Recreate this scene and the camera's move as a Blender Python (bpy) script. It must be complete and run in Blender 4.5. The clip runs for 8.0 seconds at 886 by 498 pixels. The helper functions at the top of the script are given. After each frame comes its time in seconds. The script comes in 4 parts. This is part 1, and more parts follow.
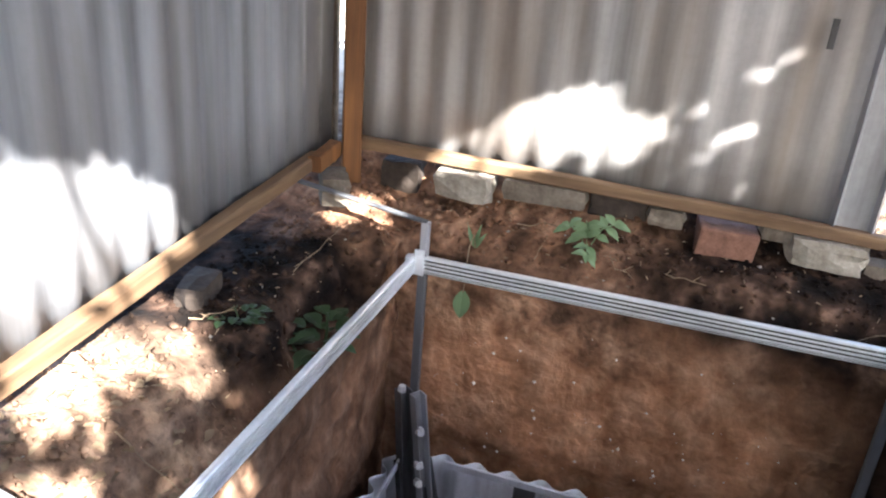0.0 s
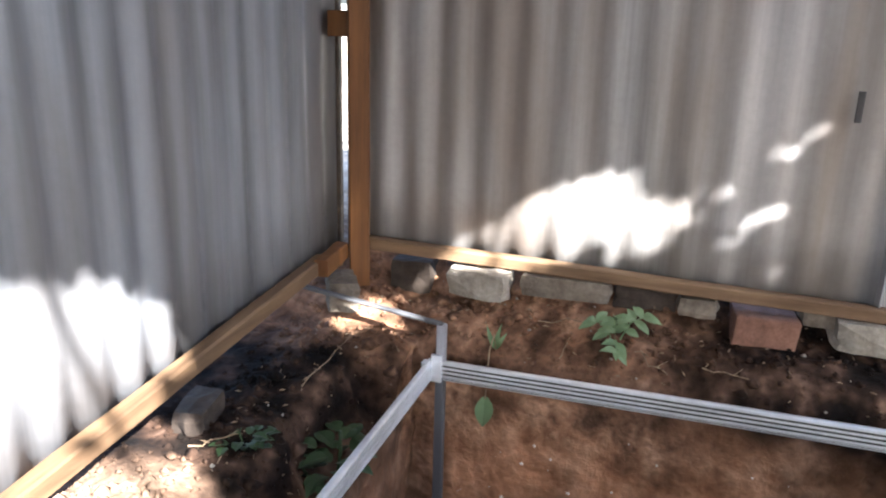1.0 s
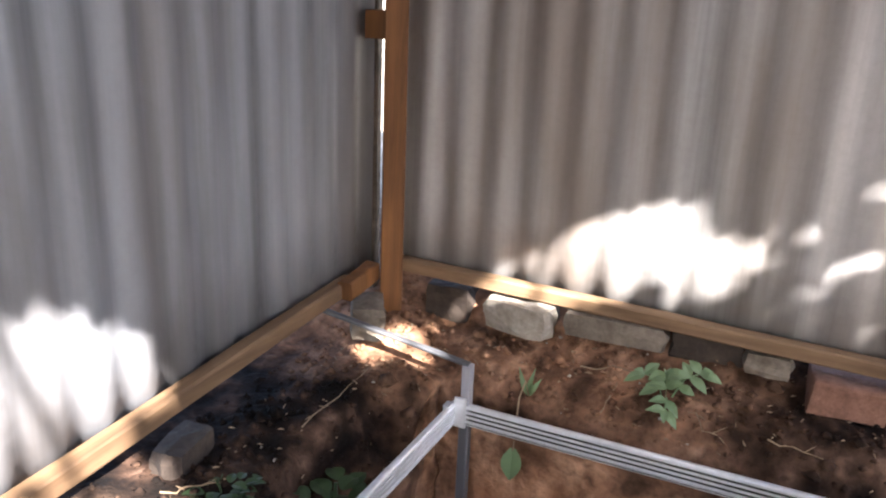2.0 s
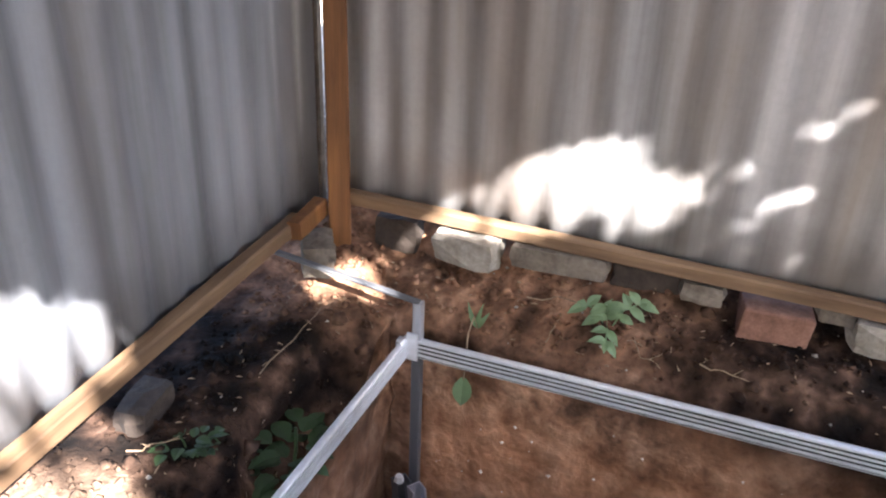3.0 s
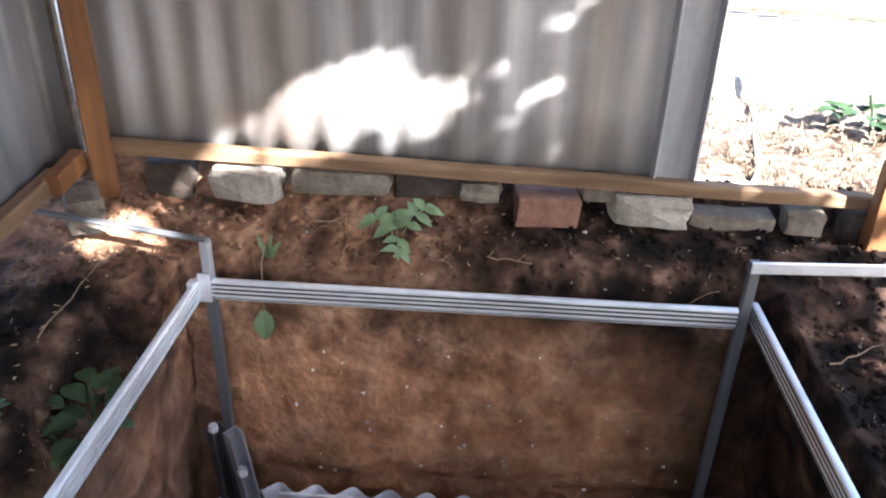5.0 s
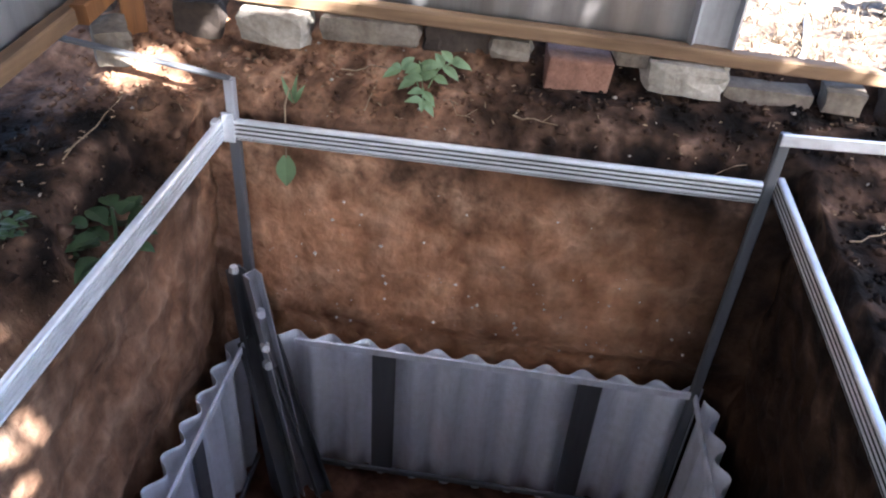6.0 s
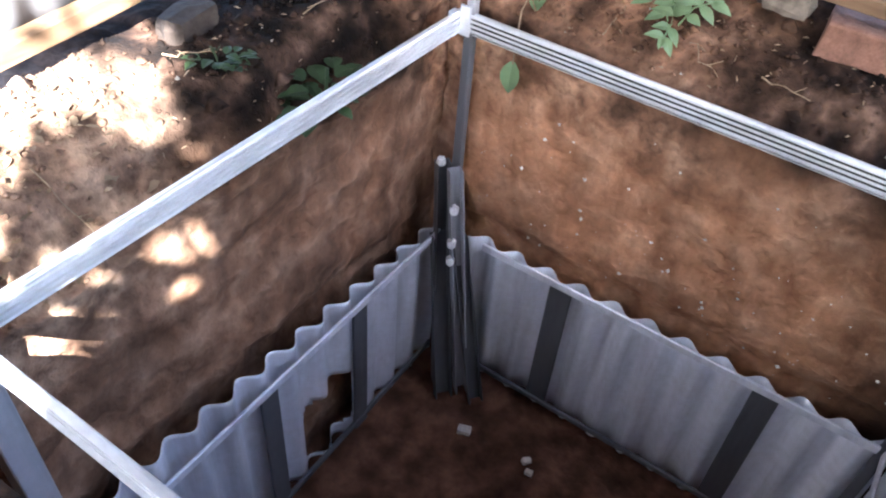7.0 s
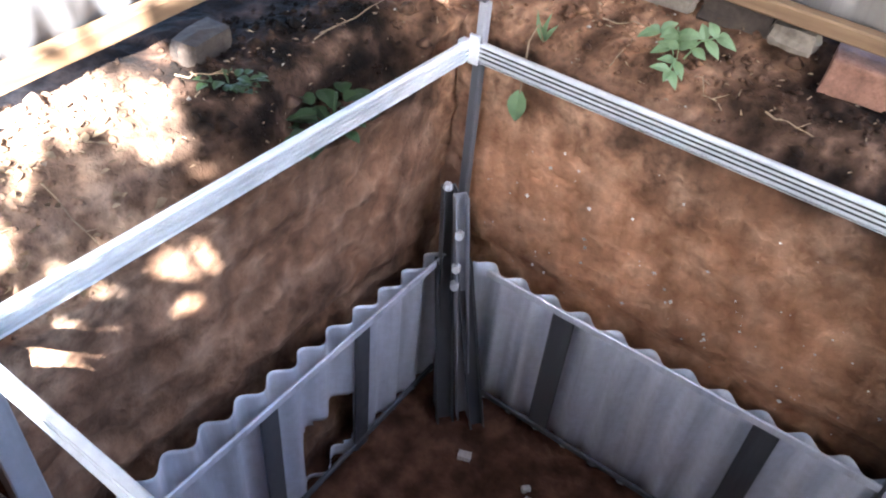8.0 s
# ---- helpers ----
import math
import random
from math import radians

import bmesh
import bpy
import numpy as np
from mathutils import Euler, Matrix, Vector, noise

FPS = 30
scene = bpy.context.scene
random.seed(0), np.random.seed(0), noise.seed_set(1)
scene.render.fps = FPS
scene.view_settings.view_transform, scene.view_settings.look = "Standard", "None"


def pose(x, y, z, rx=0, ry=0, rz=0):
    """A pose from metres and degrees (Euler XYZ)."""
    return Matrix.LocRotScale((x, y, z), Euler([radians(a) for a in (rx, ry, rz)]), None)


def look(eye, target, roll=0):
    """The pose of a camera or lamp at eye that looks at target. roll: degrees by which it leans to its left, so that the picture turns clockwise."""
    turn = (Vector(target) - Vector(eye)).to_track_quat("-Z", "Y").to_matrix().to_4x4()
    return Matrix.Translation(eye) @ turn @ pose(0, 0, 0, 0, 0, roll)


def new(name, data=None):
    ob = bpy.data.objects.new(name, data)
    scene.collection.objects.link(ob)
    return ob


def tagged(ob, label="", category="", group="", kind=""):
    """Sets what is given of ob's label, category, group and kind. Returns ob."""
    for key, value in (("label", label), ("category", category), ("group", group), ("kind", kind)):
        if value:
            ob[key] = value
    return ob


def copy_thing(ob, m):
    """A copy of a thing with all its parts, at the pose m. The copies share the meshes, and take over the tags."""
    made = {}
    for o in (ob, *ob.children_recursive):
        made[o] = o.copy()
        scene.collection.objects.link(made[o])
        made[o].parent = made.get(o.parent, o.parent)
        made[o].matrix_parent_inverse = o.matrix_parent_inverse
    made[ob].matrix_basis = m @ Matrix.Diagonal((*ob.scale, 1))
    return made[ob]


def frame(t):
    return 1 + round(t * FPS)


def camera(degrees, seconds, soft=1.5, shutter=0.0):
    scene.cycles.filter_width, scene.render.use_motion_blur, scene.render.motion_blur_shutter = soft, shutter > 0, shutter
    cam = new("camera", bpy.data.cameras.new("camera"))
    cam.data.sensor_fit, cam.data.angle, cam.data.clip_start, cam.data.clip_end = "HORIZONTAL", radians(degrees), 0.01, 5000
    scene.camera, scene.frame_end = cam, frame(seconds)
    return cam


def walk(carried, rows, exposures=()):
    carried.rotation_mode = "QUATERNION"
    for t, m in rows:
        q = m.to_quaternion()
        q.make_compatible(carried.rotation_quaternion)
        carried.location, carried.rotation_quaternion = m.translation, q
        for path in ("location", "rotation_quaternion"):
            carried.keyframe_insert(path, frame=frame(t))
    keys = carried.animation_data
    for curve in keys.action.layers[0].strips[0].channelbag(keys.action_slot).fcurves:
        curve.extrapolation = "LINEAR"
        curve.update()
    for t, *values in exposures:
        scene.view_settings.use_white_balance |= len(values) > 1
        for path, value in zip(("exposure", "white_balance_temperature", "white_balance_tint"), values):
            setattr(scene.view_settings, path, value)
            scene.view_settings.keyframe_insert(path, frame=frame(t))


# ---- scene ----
cam = camera(58.4, 8.0, soft=2.1)
EXPOSURES = [(0.0, 3.65, 5950, 11), (1.0, 3.4, 5900, 12), (1.5, 3.4, 6200, 16), (3.0, 3.5, 5950, 15), (4.0, 3.65, 5800, 12), (5.5, 3.65, 5750, 13), (6.5, 4.1, 5600, 14), (7.0, 4.38, 5700, 13), (8.0, 4.52, 5750, 12)]
PATH = [
    (0, (0.448, -1.405, 0.668), (-0.055, 0.354, -0.139), 4.6),
    (0.5, (0.375, -1.36, 0.616), (0.001, 0.481, -0.07), 1.7),
    (1, (0.399, -1.318, 0.645), (-0.149, 0.513, 0.057), 1.6),
    (1.5, (0.465, -1.179, 0.631), (-0.333, 0.559, 0.046), 2.3),
    (2.8, (0.436, -1.093, 0.774), (-0.232, 0.592, -0.069), 2.4),
    (3, (0.447, -1.091, 0.783), (-0.164, 0.582, -0.128), 2.3),
    (3.5, (0.437, -1.127, 0.741), (0.054, 0.648, -0.097), 6.3),
    (4, (0.447, -1.114, 0.758), (0.327, 0.639, -0.197), 4.0),
    (4.2, (0.472, -1.135, 0.713), (0.37, 0.647, -0.188), 2.8),
    (5.3, (0.462, -1.135, 0.708), (0.366, 0.584, -0.311), 1.4),
    (5.5, (0.5, -1.155, 0.677), (0.335, 0.531, -0.385), 0.8),
    (6, (0.492, -1.169, 0.651), (0.345, 0.432, -0.538), 4.3),
    (6.5, (0.567, -1.146, 0.643), (0.126, 0.326, -0.638), 2.5),
    (7, (0.652, -1.087, 0.638), (-0.1, 0.155, -0.738), 5.2),
    (7.5, (0.674, -1.087, 0.632), (-0.239, 0.023, -0.759), 3.5),
    (8, (0.67, -1.085, 0.645), (-0.136, 0.172, -0.686), 5.8),
]
walk(cam, [(t, look(eye, target, roll)) for t, eye, target, roll in PATH], exposures=EXPOSURES)

# ---- sky and sun ----
SUN = Vector((0.57, -0.56, 0.58)).normalized()      # the way to the sun
world = bpy.data.worlds.new("sky")
scene.world = world
world.use_nodes = True
wn, wl = world.node_tree.nodes, world.node_tree.links
wn.clear()
sky = wn.new("ShaderNodeTexSky")
sky.sky_type, sky.sun_disc = "NISHITA", False
sky.sun_elevation, sky.sun_rotation = math.asin(SUN.z), math.atan2(SUN.x, SUN.y)
sky.dust_density = 2.5
bg = wn.new("ShaderNodeBackground")
bg.inputs["Strength"].default_value = 0.05
wo = wn.new("ShaderNodeOutputWorld")
wl.new(sky.outputs[0], bg.inputs[0])
wl.new(bg.outputs[0], wo.inputs[0])
sun = new("sun", bpy.data.lights.new("sun", "SUN"))
sun.data.energy, sun.data.angle, sun.data.color = 5.0, radians(0.53), (1.0, 0.94, 0.84)
sun.matrix_world = look(SUN * 20, (0, 0, 0))


# ---- materials ----
def material(name, build):
    m = bpy.data.materials.new(name)
    m.use_nodes = True
    nt = m.node_tree
    bsdf = nt.nodes["Principled BSDF"]
    build(nt, bsdf)
    return m


def node(nt, kind, **values):
    n = nt.nodes.new(kind)
    for k, v in values.items():
        n.inputs[k.replace("_", " ")].default_value = v
    return n


def noise_tex(nt, scale, detail=5.0, rough=0.6, stretch=None, space="Object", distort=0.0):
    co = nt.nodes.new("ShaderNodeTexCoord")
    n = node(nt, "ShaderNodeTexNoise", Scale=scale, Detail=detail, Roughness=rough, Distortion=distort)
    src = co.outputs[space]
    if stretch:
        mp = nt.nodes.new("ShaderNodeMapping")
        mp.inputs["Scale"].default_value = stretch
        nt.links.new(src, mp.inputs[0])
        src = mp.outputs[0]
    nt.links.new(src, n.inputs["Vector"])
    return n.outputs["Fac"]


def ramp(nt, fac, stops):
    r = nt.nodes.new("ShaderNodeValToRGB")
    el = r.color_ramp.elements
    while len(el) < len(stops):
        el.new(0.5)
    for e, (p, c) in zip(el, stops):
        e.position, e.color = p, (*c, 1) if len(c) == 3 else c
    nt.links.new(fac, r.inputs[0])
    return r.outputs[0]


def mix(nt, fac, a, b, blend="MIX"):
    m = nt.nodes.new("ShaderNodeMix")
    m.data_type, m.blend_type = "RGBA", blend
    for k, v in ((0, fac), (6, a), (7, b)):
        if isinstance(v, (int, float)):
            m.inputs[k].default_value = v
        elif isinstance(v, tuple):
            m.inputs[k].default_value = (*v, 1)
        else:
            nt.links.new(v, m.inputs[k])
    return m.outputs[2]


def bump(nt, bsdf, height, strength, distance):
    b = node(nt, "ShaderNodeBump", Strength=strength, Distance=distance)
    nt.links.new(height, b.inputs["Height"])
    nt.links.new(b.outputs[0], bsdf.inputs["Normal"])


def soil_build(nt, b):
    """Orange-brown clay below, darker crumbly topsoil above, dry ground outside that turns paler far off."""
    geo = nt.nodes.new("ShaderNodeNewGeometry")
    sep = nt.nodes.new("ShaderNodeSeparateXYZ")
    nt.links.new(geo.outputs["Position"], sep.inputs[0])
    blot = noise_tex(nt, 4.5, 3.0, 0.5)
    lumps = noise_tex(nt, 16.0, 2.0, 0.45)
    fine = noise_tex(nt, 60.0, 3.0, 0.6)
    runs = noise_tex(nt, 9.0, 2.0, 0.5, stretch=(1.0, 1.0, 0.45))
    top = ramp(nt, lumps, [(0.36, (0.006, 0.004, 0.003)), (0.5, (0.021, 0.0125, 0.0088)), (0.62, (0.062, 0.036, 0.024)), (0.76, (0.16, 0.10, 0.07))])
    clay = ramp(nt, lumps, [(0.30, (0.32, 0.152, 0.079)), (0.5, (0.44, 0.226, 0.124)), (0.70, (0.54, 0.310, 0.185))])
    clay = mix(nt, 0.5, clay, ramp(nt, runs, [(0.28, (0.50, 0.46, 0.44)), (0.5, (0.95, 0.95, 0.95)), (0.72, (1.25, 1.22, 1.2))]), "MULTIPLY")
    def span(axis, lo, hi):
        m = nt.nodes.new("ShaderNodeMapRange")
        nt.links.new(sep.outputs[axis], m.inputs[0])
        m.inputs[1].default_value, m.inputs[2].default_value = lo, hi
        return m.outputs[0]

    def times(a, q):
        m = nt.nodes.new("ShaderNodeMath")
        m.operation = "MULTIPLY"
        nt.links.new(a, m.inputs[0])
        nt.links.new(q, m.inputs[1])
        return m.outputs[0]

    # spoil thrown up round the corner is clay
    spoil = times(times(span(0, 0.55, 0.25), span(1, -0.09, 0.01)), span(1, 0.34, 0.26))
    spoil = times(spoil, ramp(nt, blot, [(0.36, (0.7, 0.7, 0.7)), (0.55, (1, 1, 1))]))
    top = mix(nt, spoil, top, ramp(nt, lumps, [(0.32, (0.075, 0.040, 0.024)), (0.52, (0.22, 0.118, 0.070)), (0.72, (0.38, 0.225, 0.14))]))
    # mid-brown earth along the side wall, lightened so its sun patches burn out
    pale = times(span(0, 0.05, -0.08), span(1, -0.47, -0.60))
    top = mix(nt, pale, top, ramp(nt, lumps, [(0.30, (0.10, 0.062, 0.042)), (0.5, (0.24, 0.155, 0.105)), (0.72, (0.42, 0.30, 0.21))]))
    # the side wall of the pit is coloured darker and greyer
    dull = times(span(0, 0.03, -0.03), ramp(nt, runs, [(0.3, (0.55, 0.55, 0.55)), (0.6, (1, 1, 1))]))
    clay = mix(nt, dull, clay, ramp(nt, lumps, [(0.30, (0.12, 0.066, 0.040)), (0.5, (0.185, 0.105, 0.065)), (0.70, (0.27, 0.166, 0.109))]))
    # shade on the pit's right-hand wall, painted into the clay as near-black
    right_shade = times(span(0, 0.66, 0.93), ramp(nt, blot, [(0.25, (0.85, 0.85, 0.85)), (0.5, (1, 1, 1))]))
    clay = mix(nt, right_shade, clay, ramp(nt, lumps, [(0.3, (0.011, 0.006, 0.004)), (0.7, (0.045, 0.025, 0.015))]))
    z = nt.nodes.new("ShaderNodeMapRange")
    wob = nt.nodes.new("ShaderNodeMath")
    wob.operation = "MULTIPLY_ADD"
    wob.inputs[1].default_value = 0.34
    nt.links.new(blot, wob.inputs[0])
    nt.links.new(sep.outputs[2], wob.inputs[2])
    nt.links.new(wob.outputs[0], z.inputs[0])
    z.inputs[1].default_value, z.inputs[2].default_value = 0.10, -0.07
    # darker, redder colour on the pit floor and the lowest band of its walls
    floor_tone = nt.nodes.new("ShaderNodeMapRange")
    nt.links.new(sep.outputs[2], floor_tone.inputs[0])
    floor_tone.inputs[1].default_value, floor_tone.inputs[2].default_value = -0.85, -0.91
    clay = mix(nt, floor_tone.outputs[0], clay, ramp(nt, lumps, [(0.3, (0.05, 0.022, 0.013)), (0.7, (0.15, 0.07, 0.042))]))
    grain = ramp(nt, fine, [(0.32, (0.42, 0.39, 0.37)), (0.5, (0.95, 0.95, 0.95)), (0.68, (1.4, 1.36, 1.32))])
    top = mix(nt, 0.7, top, grain, "MULTIPLY")
    smear = noise_tex(nt, 11.0, 3.0, 0.55, stretch=(1.0, 1.0, 0.30), distort=0.6)
    clay = mix(nt, 0.7, clay, ramp(nt, smear, [(0.30, (0.50, 0.46, 0.44)), (0.48, (1.0, 1.0, 1.0)), (0.66, (1.32, 1.30, 1.28))]), "MULTIPLY")
    clay = mix(nt, 0.30, clay, grain, "MULTIPLY")
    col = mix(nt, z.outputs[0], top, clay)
    col = mix(nt, 0.65, col, ramp(nt, blot, [(0.32, (0.55, 0.52, 0.50)), (0.52, (1.0, 1.0, 1.0)), (0.68, (1.32, 1.30, 1.26))]), "MULTIPLY")
    far = nt.nodes.new("ShaderNodeMapRange")
    nt.links.new(sep.outputs[1], far.inputs[0])
    far.inputs[1].default_value, far.inputs[2].default_value = 0.30, 0.6
    dry = ramp(nt, noise_tex(nt, 14.0, 9, 0.8), [(0.36, (0.04, 0.024, 0.018)), (0.5, (0.13, 0.090, 0.064)), (0.64, (0.36, 0.30, 0.23))])
    col = mix(nt, far.outputs[0], col, dry)
    wide = nt.nodes.new("ShaderNodeMapRange")
    nt.links.new(sep.outputs[1], wide.inputs[0])
    wide.inputs[1].default_value, wide.inputs[2].default_value = 0.9, 1.9
    col = mix(nt, wide.outputs[0], col, ramp(nt, blot, [(0.35, (0.42, 0.37, 0.29)), (0.65, (0.62, 0.58, 0.50))]))
    nt.links.new(col, b.inputs["Base Color"])
    b.inputs["Roughness"].default_value = 0.95
    b.inputs["Specular IOR Level"].default_value = 0.15
    h = nt.nodes.new("ShaderNodeMath")
    h.operation = "MULTIPLY_ADD"
    h.inputs[1].default_value = 0.22
    nt.links.new(fine, h.inputs[0])
    nt.links.new(lumps, h.inputs[2])
    bump(nt, b, h.outputs[0], 0.8, 0.035)


def galv_build(base, rough, metal, streak, tint=(1, 1, 1)):
    def build(nt, b):
        st = noise_tex(nt, 14.0, 5, 0.6, stretch=streak)
        sp = noise_tex(nt, 55.0, 4, 0.6)
        lo, mid, hi = [tuple(base * k * t for t in tint) for k in (0.62, 1.0, 1.22)]
        col = ramp(nt, st, [(0.28, lo), (0.5, mid), (0.75, hi)])
        col = mix(nt, 0.5, col, ramp(nt, sp, [(0.3, (0.8, 0.79, 0.77)), (0.7, (1.1, 1.1, 1.1))]), "MULTIPLY")
        nt.links.new(col, b.inputs["Base Color"])
        r = ramp(nt, sp, [(0.3, (rough - 0.1,) * 3), (0.7, (rough + 0.12,) * 3)])
        nt.links.new(r, b.inputs["Roughness"])
        b.inputs["Metallic"].default_value = metal
        bump(nt, b, sp, 0.15, 0.002)
    return build


def wood_build(dark, light, rough=0.75, grain=(0.12, 1.6, 1.6)):
    def build(nt, b):
        gr = noise_tex(nt, 22.0, 5, 0.6, stretch=grain, distort=0.4)
        bl = noise_tex(nt, 6.0, 4, 0.6)
        col = ramp(nt, gr, [(0.3, dark), (0.55, tuple((p + q) / 2 for p, q in zip(dark, light))), (0.75, light)])
        col = mix(nt, 0.6, col, ramp(nt, bl, [(0.3, (0.6, 0.55, 0.5)), (0.65, (1.1, 1.1, 1.1))]), "MULTIPLY")
        nt.links.new(col, b.inputs["Base Color"])
        b.inputs["Roughness"].default_value = rough
        bump(nt, b, gr, 0.5, 0.004)
    return build


def stone_build(dark, light, scale=18.0):
    def build(nt, b):
        n = noise_tex(nt, scale, 7, 0.68)
        f = noise_tex(nt, scale * 7, 4, 0.6)
        col = ramp(nt, n, [(0.3, dark), (0.7, light)])
        col = mix(nt, 0.6, col, ramp(nt, f, [(0.3, (0.65, 0.63, 0.6)), (0.7, (1.15, 1.15, 1.15))]), "MULTIPLY")
        nt.links.new(col, b.inputs["Base Color"])
        b.inputs["Roughness"].default_value = 0.9
        bump(nt, b, n, 0.7, 0.01)
    return build


def leaf_build(dark, light):
    def build(nt, b):
        n = noise_tex(nt, 25.0, 3, 0.6)
        info = nt.nodes.new("ShaderNodeNewGeometry")
        col = mix(nt, info.outputs["Random Per Island"], dark, light)
        col = mix(nt, 0.5, col, ramp(nt, n, [(0.3, (0.7, 0.7, 0.7)), (0.7, (1.2, 1.2, 1.1))]), "MULTIPLY")
        nt.links.new(col, b.inputs["Base Color"])
        b.inputs["Roughness"].default_value = 0.55
    return build


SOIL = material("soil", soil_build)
def sheet_build(base, tint, dirt):
    """Weathered galvanised iron: spangle, long vertical runs and brown dirt in broad streaks."""
    def build(nt, b):
        runs = noise_tex(nt, 16.0, 4, 0.6, stretch=(1.0, 1.0, 0.05))
        broad = noise_tex(nt, 5.0, 3, 0.55, stretch=(1.0, 1.0, 0.16))
        sp = noise_tex(nt, 70.0, 3, 0.6)
        lo, mid, hi = [tuple(base * k * t for t in tint) for k in (0.60, 1.0, 1.30)]
        col = ramp(nt, runs, [(0.30, lo), (0.5, mid), (0.70, hi)])
        grime = ramp(nt, broad, [(0.40, (0, 0, 0)), (0.66, (dirt, dirt, dirt))])
        col = mix(nt, grime, col, (base * 0.52, base * 0.40, base * 0.31))
        col = mix(nt, 0.45, col, ramp(nt, sp, [(0.3, (0.82, 0.81, 0.80)), (0.7, (1.1, 1.1, 1.1))]), "MULTIPLY")
        nt.links.new(col, b.inputs["Base Color"])
        nt.links.new(ramp(nt, sp, [(0.3, (0.42,) * 3), (0.7, (0.64,) * 3)]), b.inputs["Roughness"])
        b.inputs["Metallic"].default_value = 0.3
        bump(nt, b, sp, 0.12, 0.002)
    return build


SHEET = material("galvanised_sheet", sheet_build(0.39, (1.0, 0.975, 0.945), 0.75))
# SHEET again, darker and cooler: the side wall's dimmer light painted in
SHEET_SHADED = material("galvanised_sheet_shaded", sheet_build(0.265, (0.95, 0.98, 1.04), 0.6))
LINER = material("pit_sheet", galv_build(0.72, 0.45, 0.25, (1.0, 1.0, 0.12), (0.95, 0.97, 1.06)))
RAIL = material("zinc_rail", galv_build(0.84, 0.38, 0.6, (0.3, 0.3, 1.0), (0.97, 0.99, 1.03)))
STEEL = material("dark_steel", galv_build(0.14, 0.55, 0.5, (1.0, 1.0, 0.15), (0.95, 0.98, 1.05)))
# near-black that paints shade into the rail grooves; also colours the wall mark
GROOVE = material("groove_shade_and_mark", galv_build(0.07, 0.75, 0.1, (0.3, 0.3, 1.0), (1.0, 0.97, 0.95)))
DULL = material("dull_zinc", galv_build(0.46, 0.45, 0.35, (1.0, 1.0, 0.15), (0.96, 0.97, 1.05)))
BOLT = material("bright_bolt", galv_build(0.85, 0.35, 0.3, (1, 1, 1)))
TIMBER = material("planed_timber", wood_build((0.10, 0.056, 0.027), (0.28, 0.180, 0.100)))
POST = material("stained_post", wood_build((0.10, 0.038, 0.009), (0.27, 0.115, 0.030), grain=(1.6, 1.6, 0.12)))
TIMBER_Y = material("sawn_timber_side", wood_build((0.085, 0.046, 0.022), (0.23, 0.145, 0.078), grain=(1.6, 0.12, 1.6)))
PALE = material("pale_stone", stone_build((0.18, 0.155, 0.125), (0.42, 0.385, 0.33)))
CONCRETE = material("grey_concrete", stone_build((0.085, 0.066, 0.048), (0.23, 0.195, 0.155)))
WHITE = material("white_stone", stone_build((0.42, 0.38, 0.33), (0.70, 0.66, 0.60)))
# brown stone, darkened to paint in the shade under the sills
DARKSTONE = material("shaded_stone", stone_build((0.022, 0.015, 0.011), (0.075, 0.055, 0.042)))
BRICK = material("red_brick", stone_build((0.12, 0.055, 0.036), (0.26, 0.135, 0.092), 26.0))
def plastic_build(nt, b):
    n = noise_tex(nt, 20.0, 3, 0.5)
    nt.links.new(ramp(nt, n, [(0.3, (0.70, 0.70, 0.68)), (0.7, (0.82, 0.82, 0.80))]), b.inputs["Base Color"])
    b.inputs["Roughness"].default_value = 0.4


HOSE = material("white_plastic", plastic_build)
FLASH = material("dull_flashing", galv_build(0.38, 0.40, 0.45, (1.0, 1.0, 0.08), (0.96, 0.98, 1.03)))
GREEN = material("green_leaf", leaf_build((0.09, 0.15, 0.065), (0.19, 0.26, 0.14)))
DARKGREEN = material("dark_green_leaf", leaf_build((0.014, 0.032, 0.010), (0.035, 0.07, 0.02)))
TREELEAF = material("tree_leaf", leaf_build((0.04, 0.07, 0.02), (0.09, 0.12, 0.04)))
STRAW = material("dry_stem", wood_build((0.15, 0.10, 0.06), (0.32, 0.24, 0.15)))
BARK = material("bark", wood_build((0.06, 0.045, 0.03), (0.16, 0.12, 0.085)))


# ---- shaping ----
def link(name, bm, mat, parent=None, label="", smooth=False):
    me = bpy.data.meshes.new(name)
    bmesh.ops.recalc_face_normals(bm, faces=bm.faces)
    bm.to_mesh(me)
    bm.free()
    me.materials.append(mat)
    if any(p.material_index for p in me.polygons):
        me.materials.append(GROOVE)
    if smooth:
        me.polygons.foreach_set("use_smooth", [True] * len(me.polygons))
    ob = new(name, me)
    if parent:
        ob.parent = parent
    return tagged(ob, label)


part = link


def thing(name, label, category, at=(0, 0, 0), group="", kind=""):
    ob = new(name)
    ob.location = at
    ob.empty_display_size = 0.05
    return tagged(ob, label, category, group, kind)


def basis(p, q, up=(0, 0, 1)):
    d = (Vector(q) - Vector(p))
    n = d.normalized()
    s = n.cross(Vector(up))
    if s.length < 1e-4:
        s = n.cross(Vector((0, 1, 0)))
    s.normalize()
    return n, s, s.cross(n), d.length


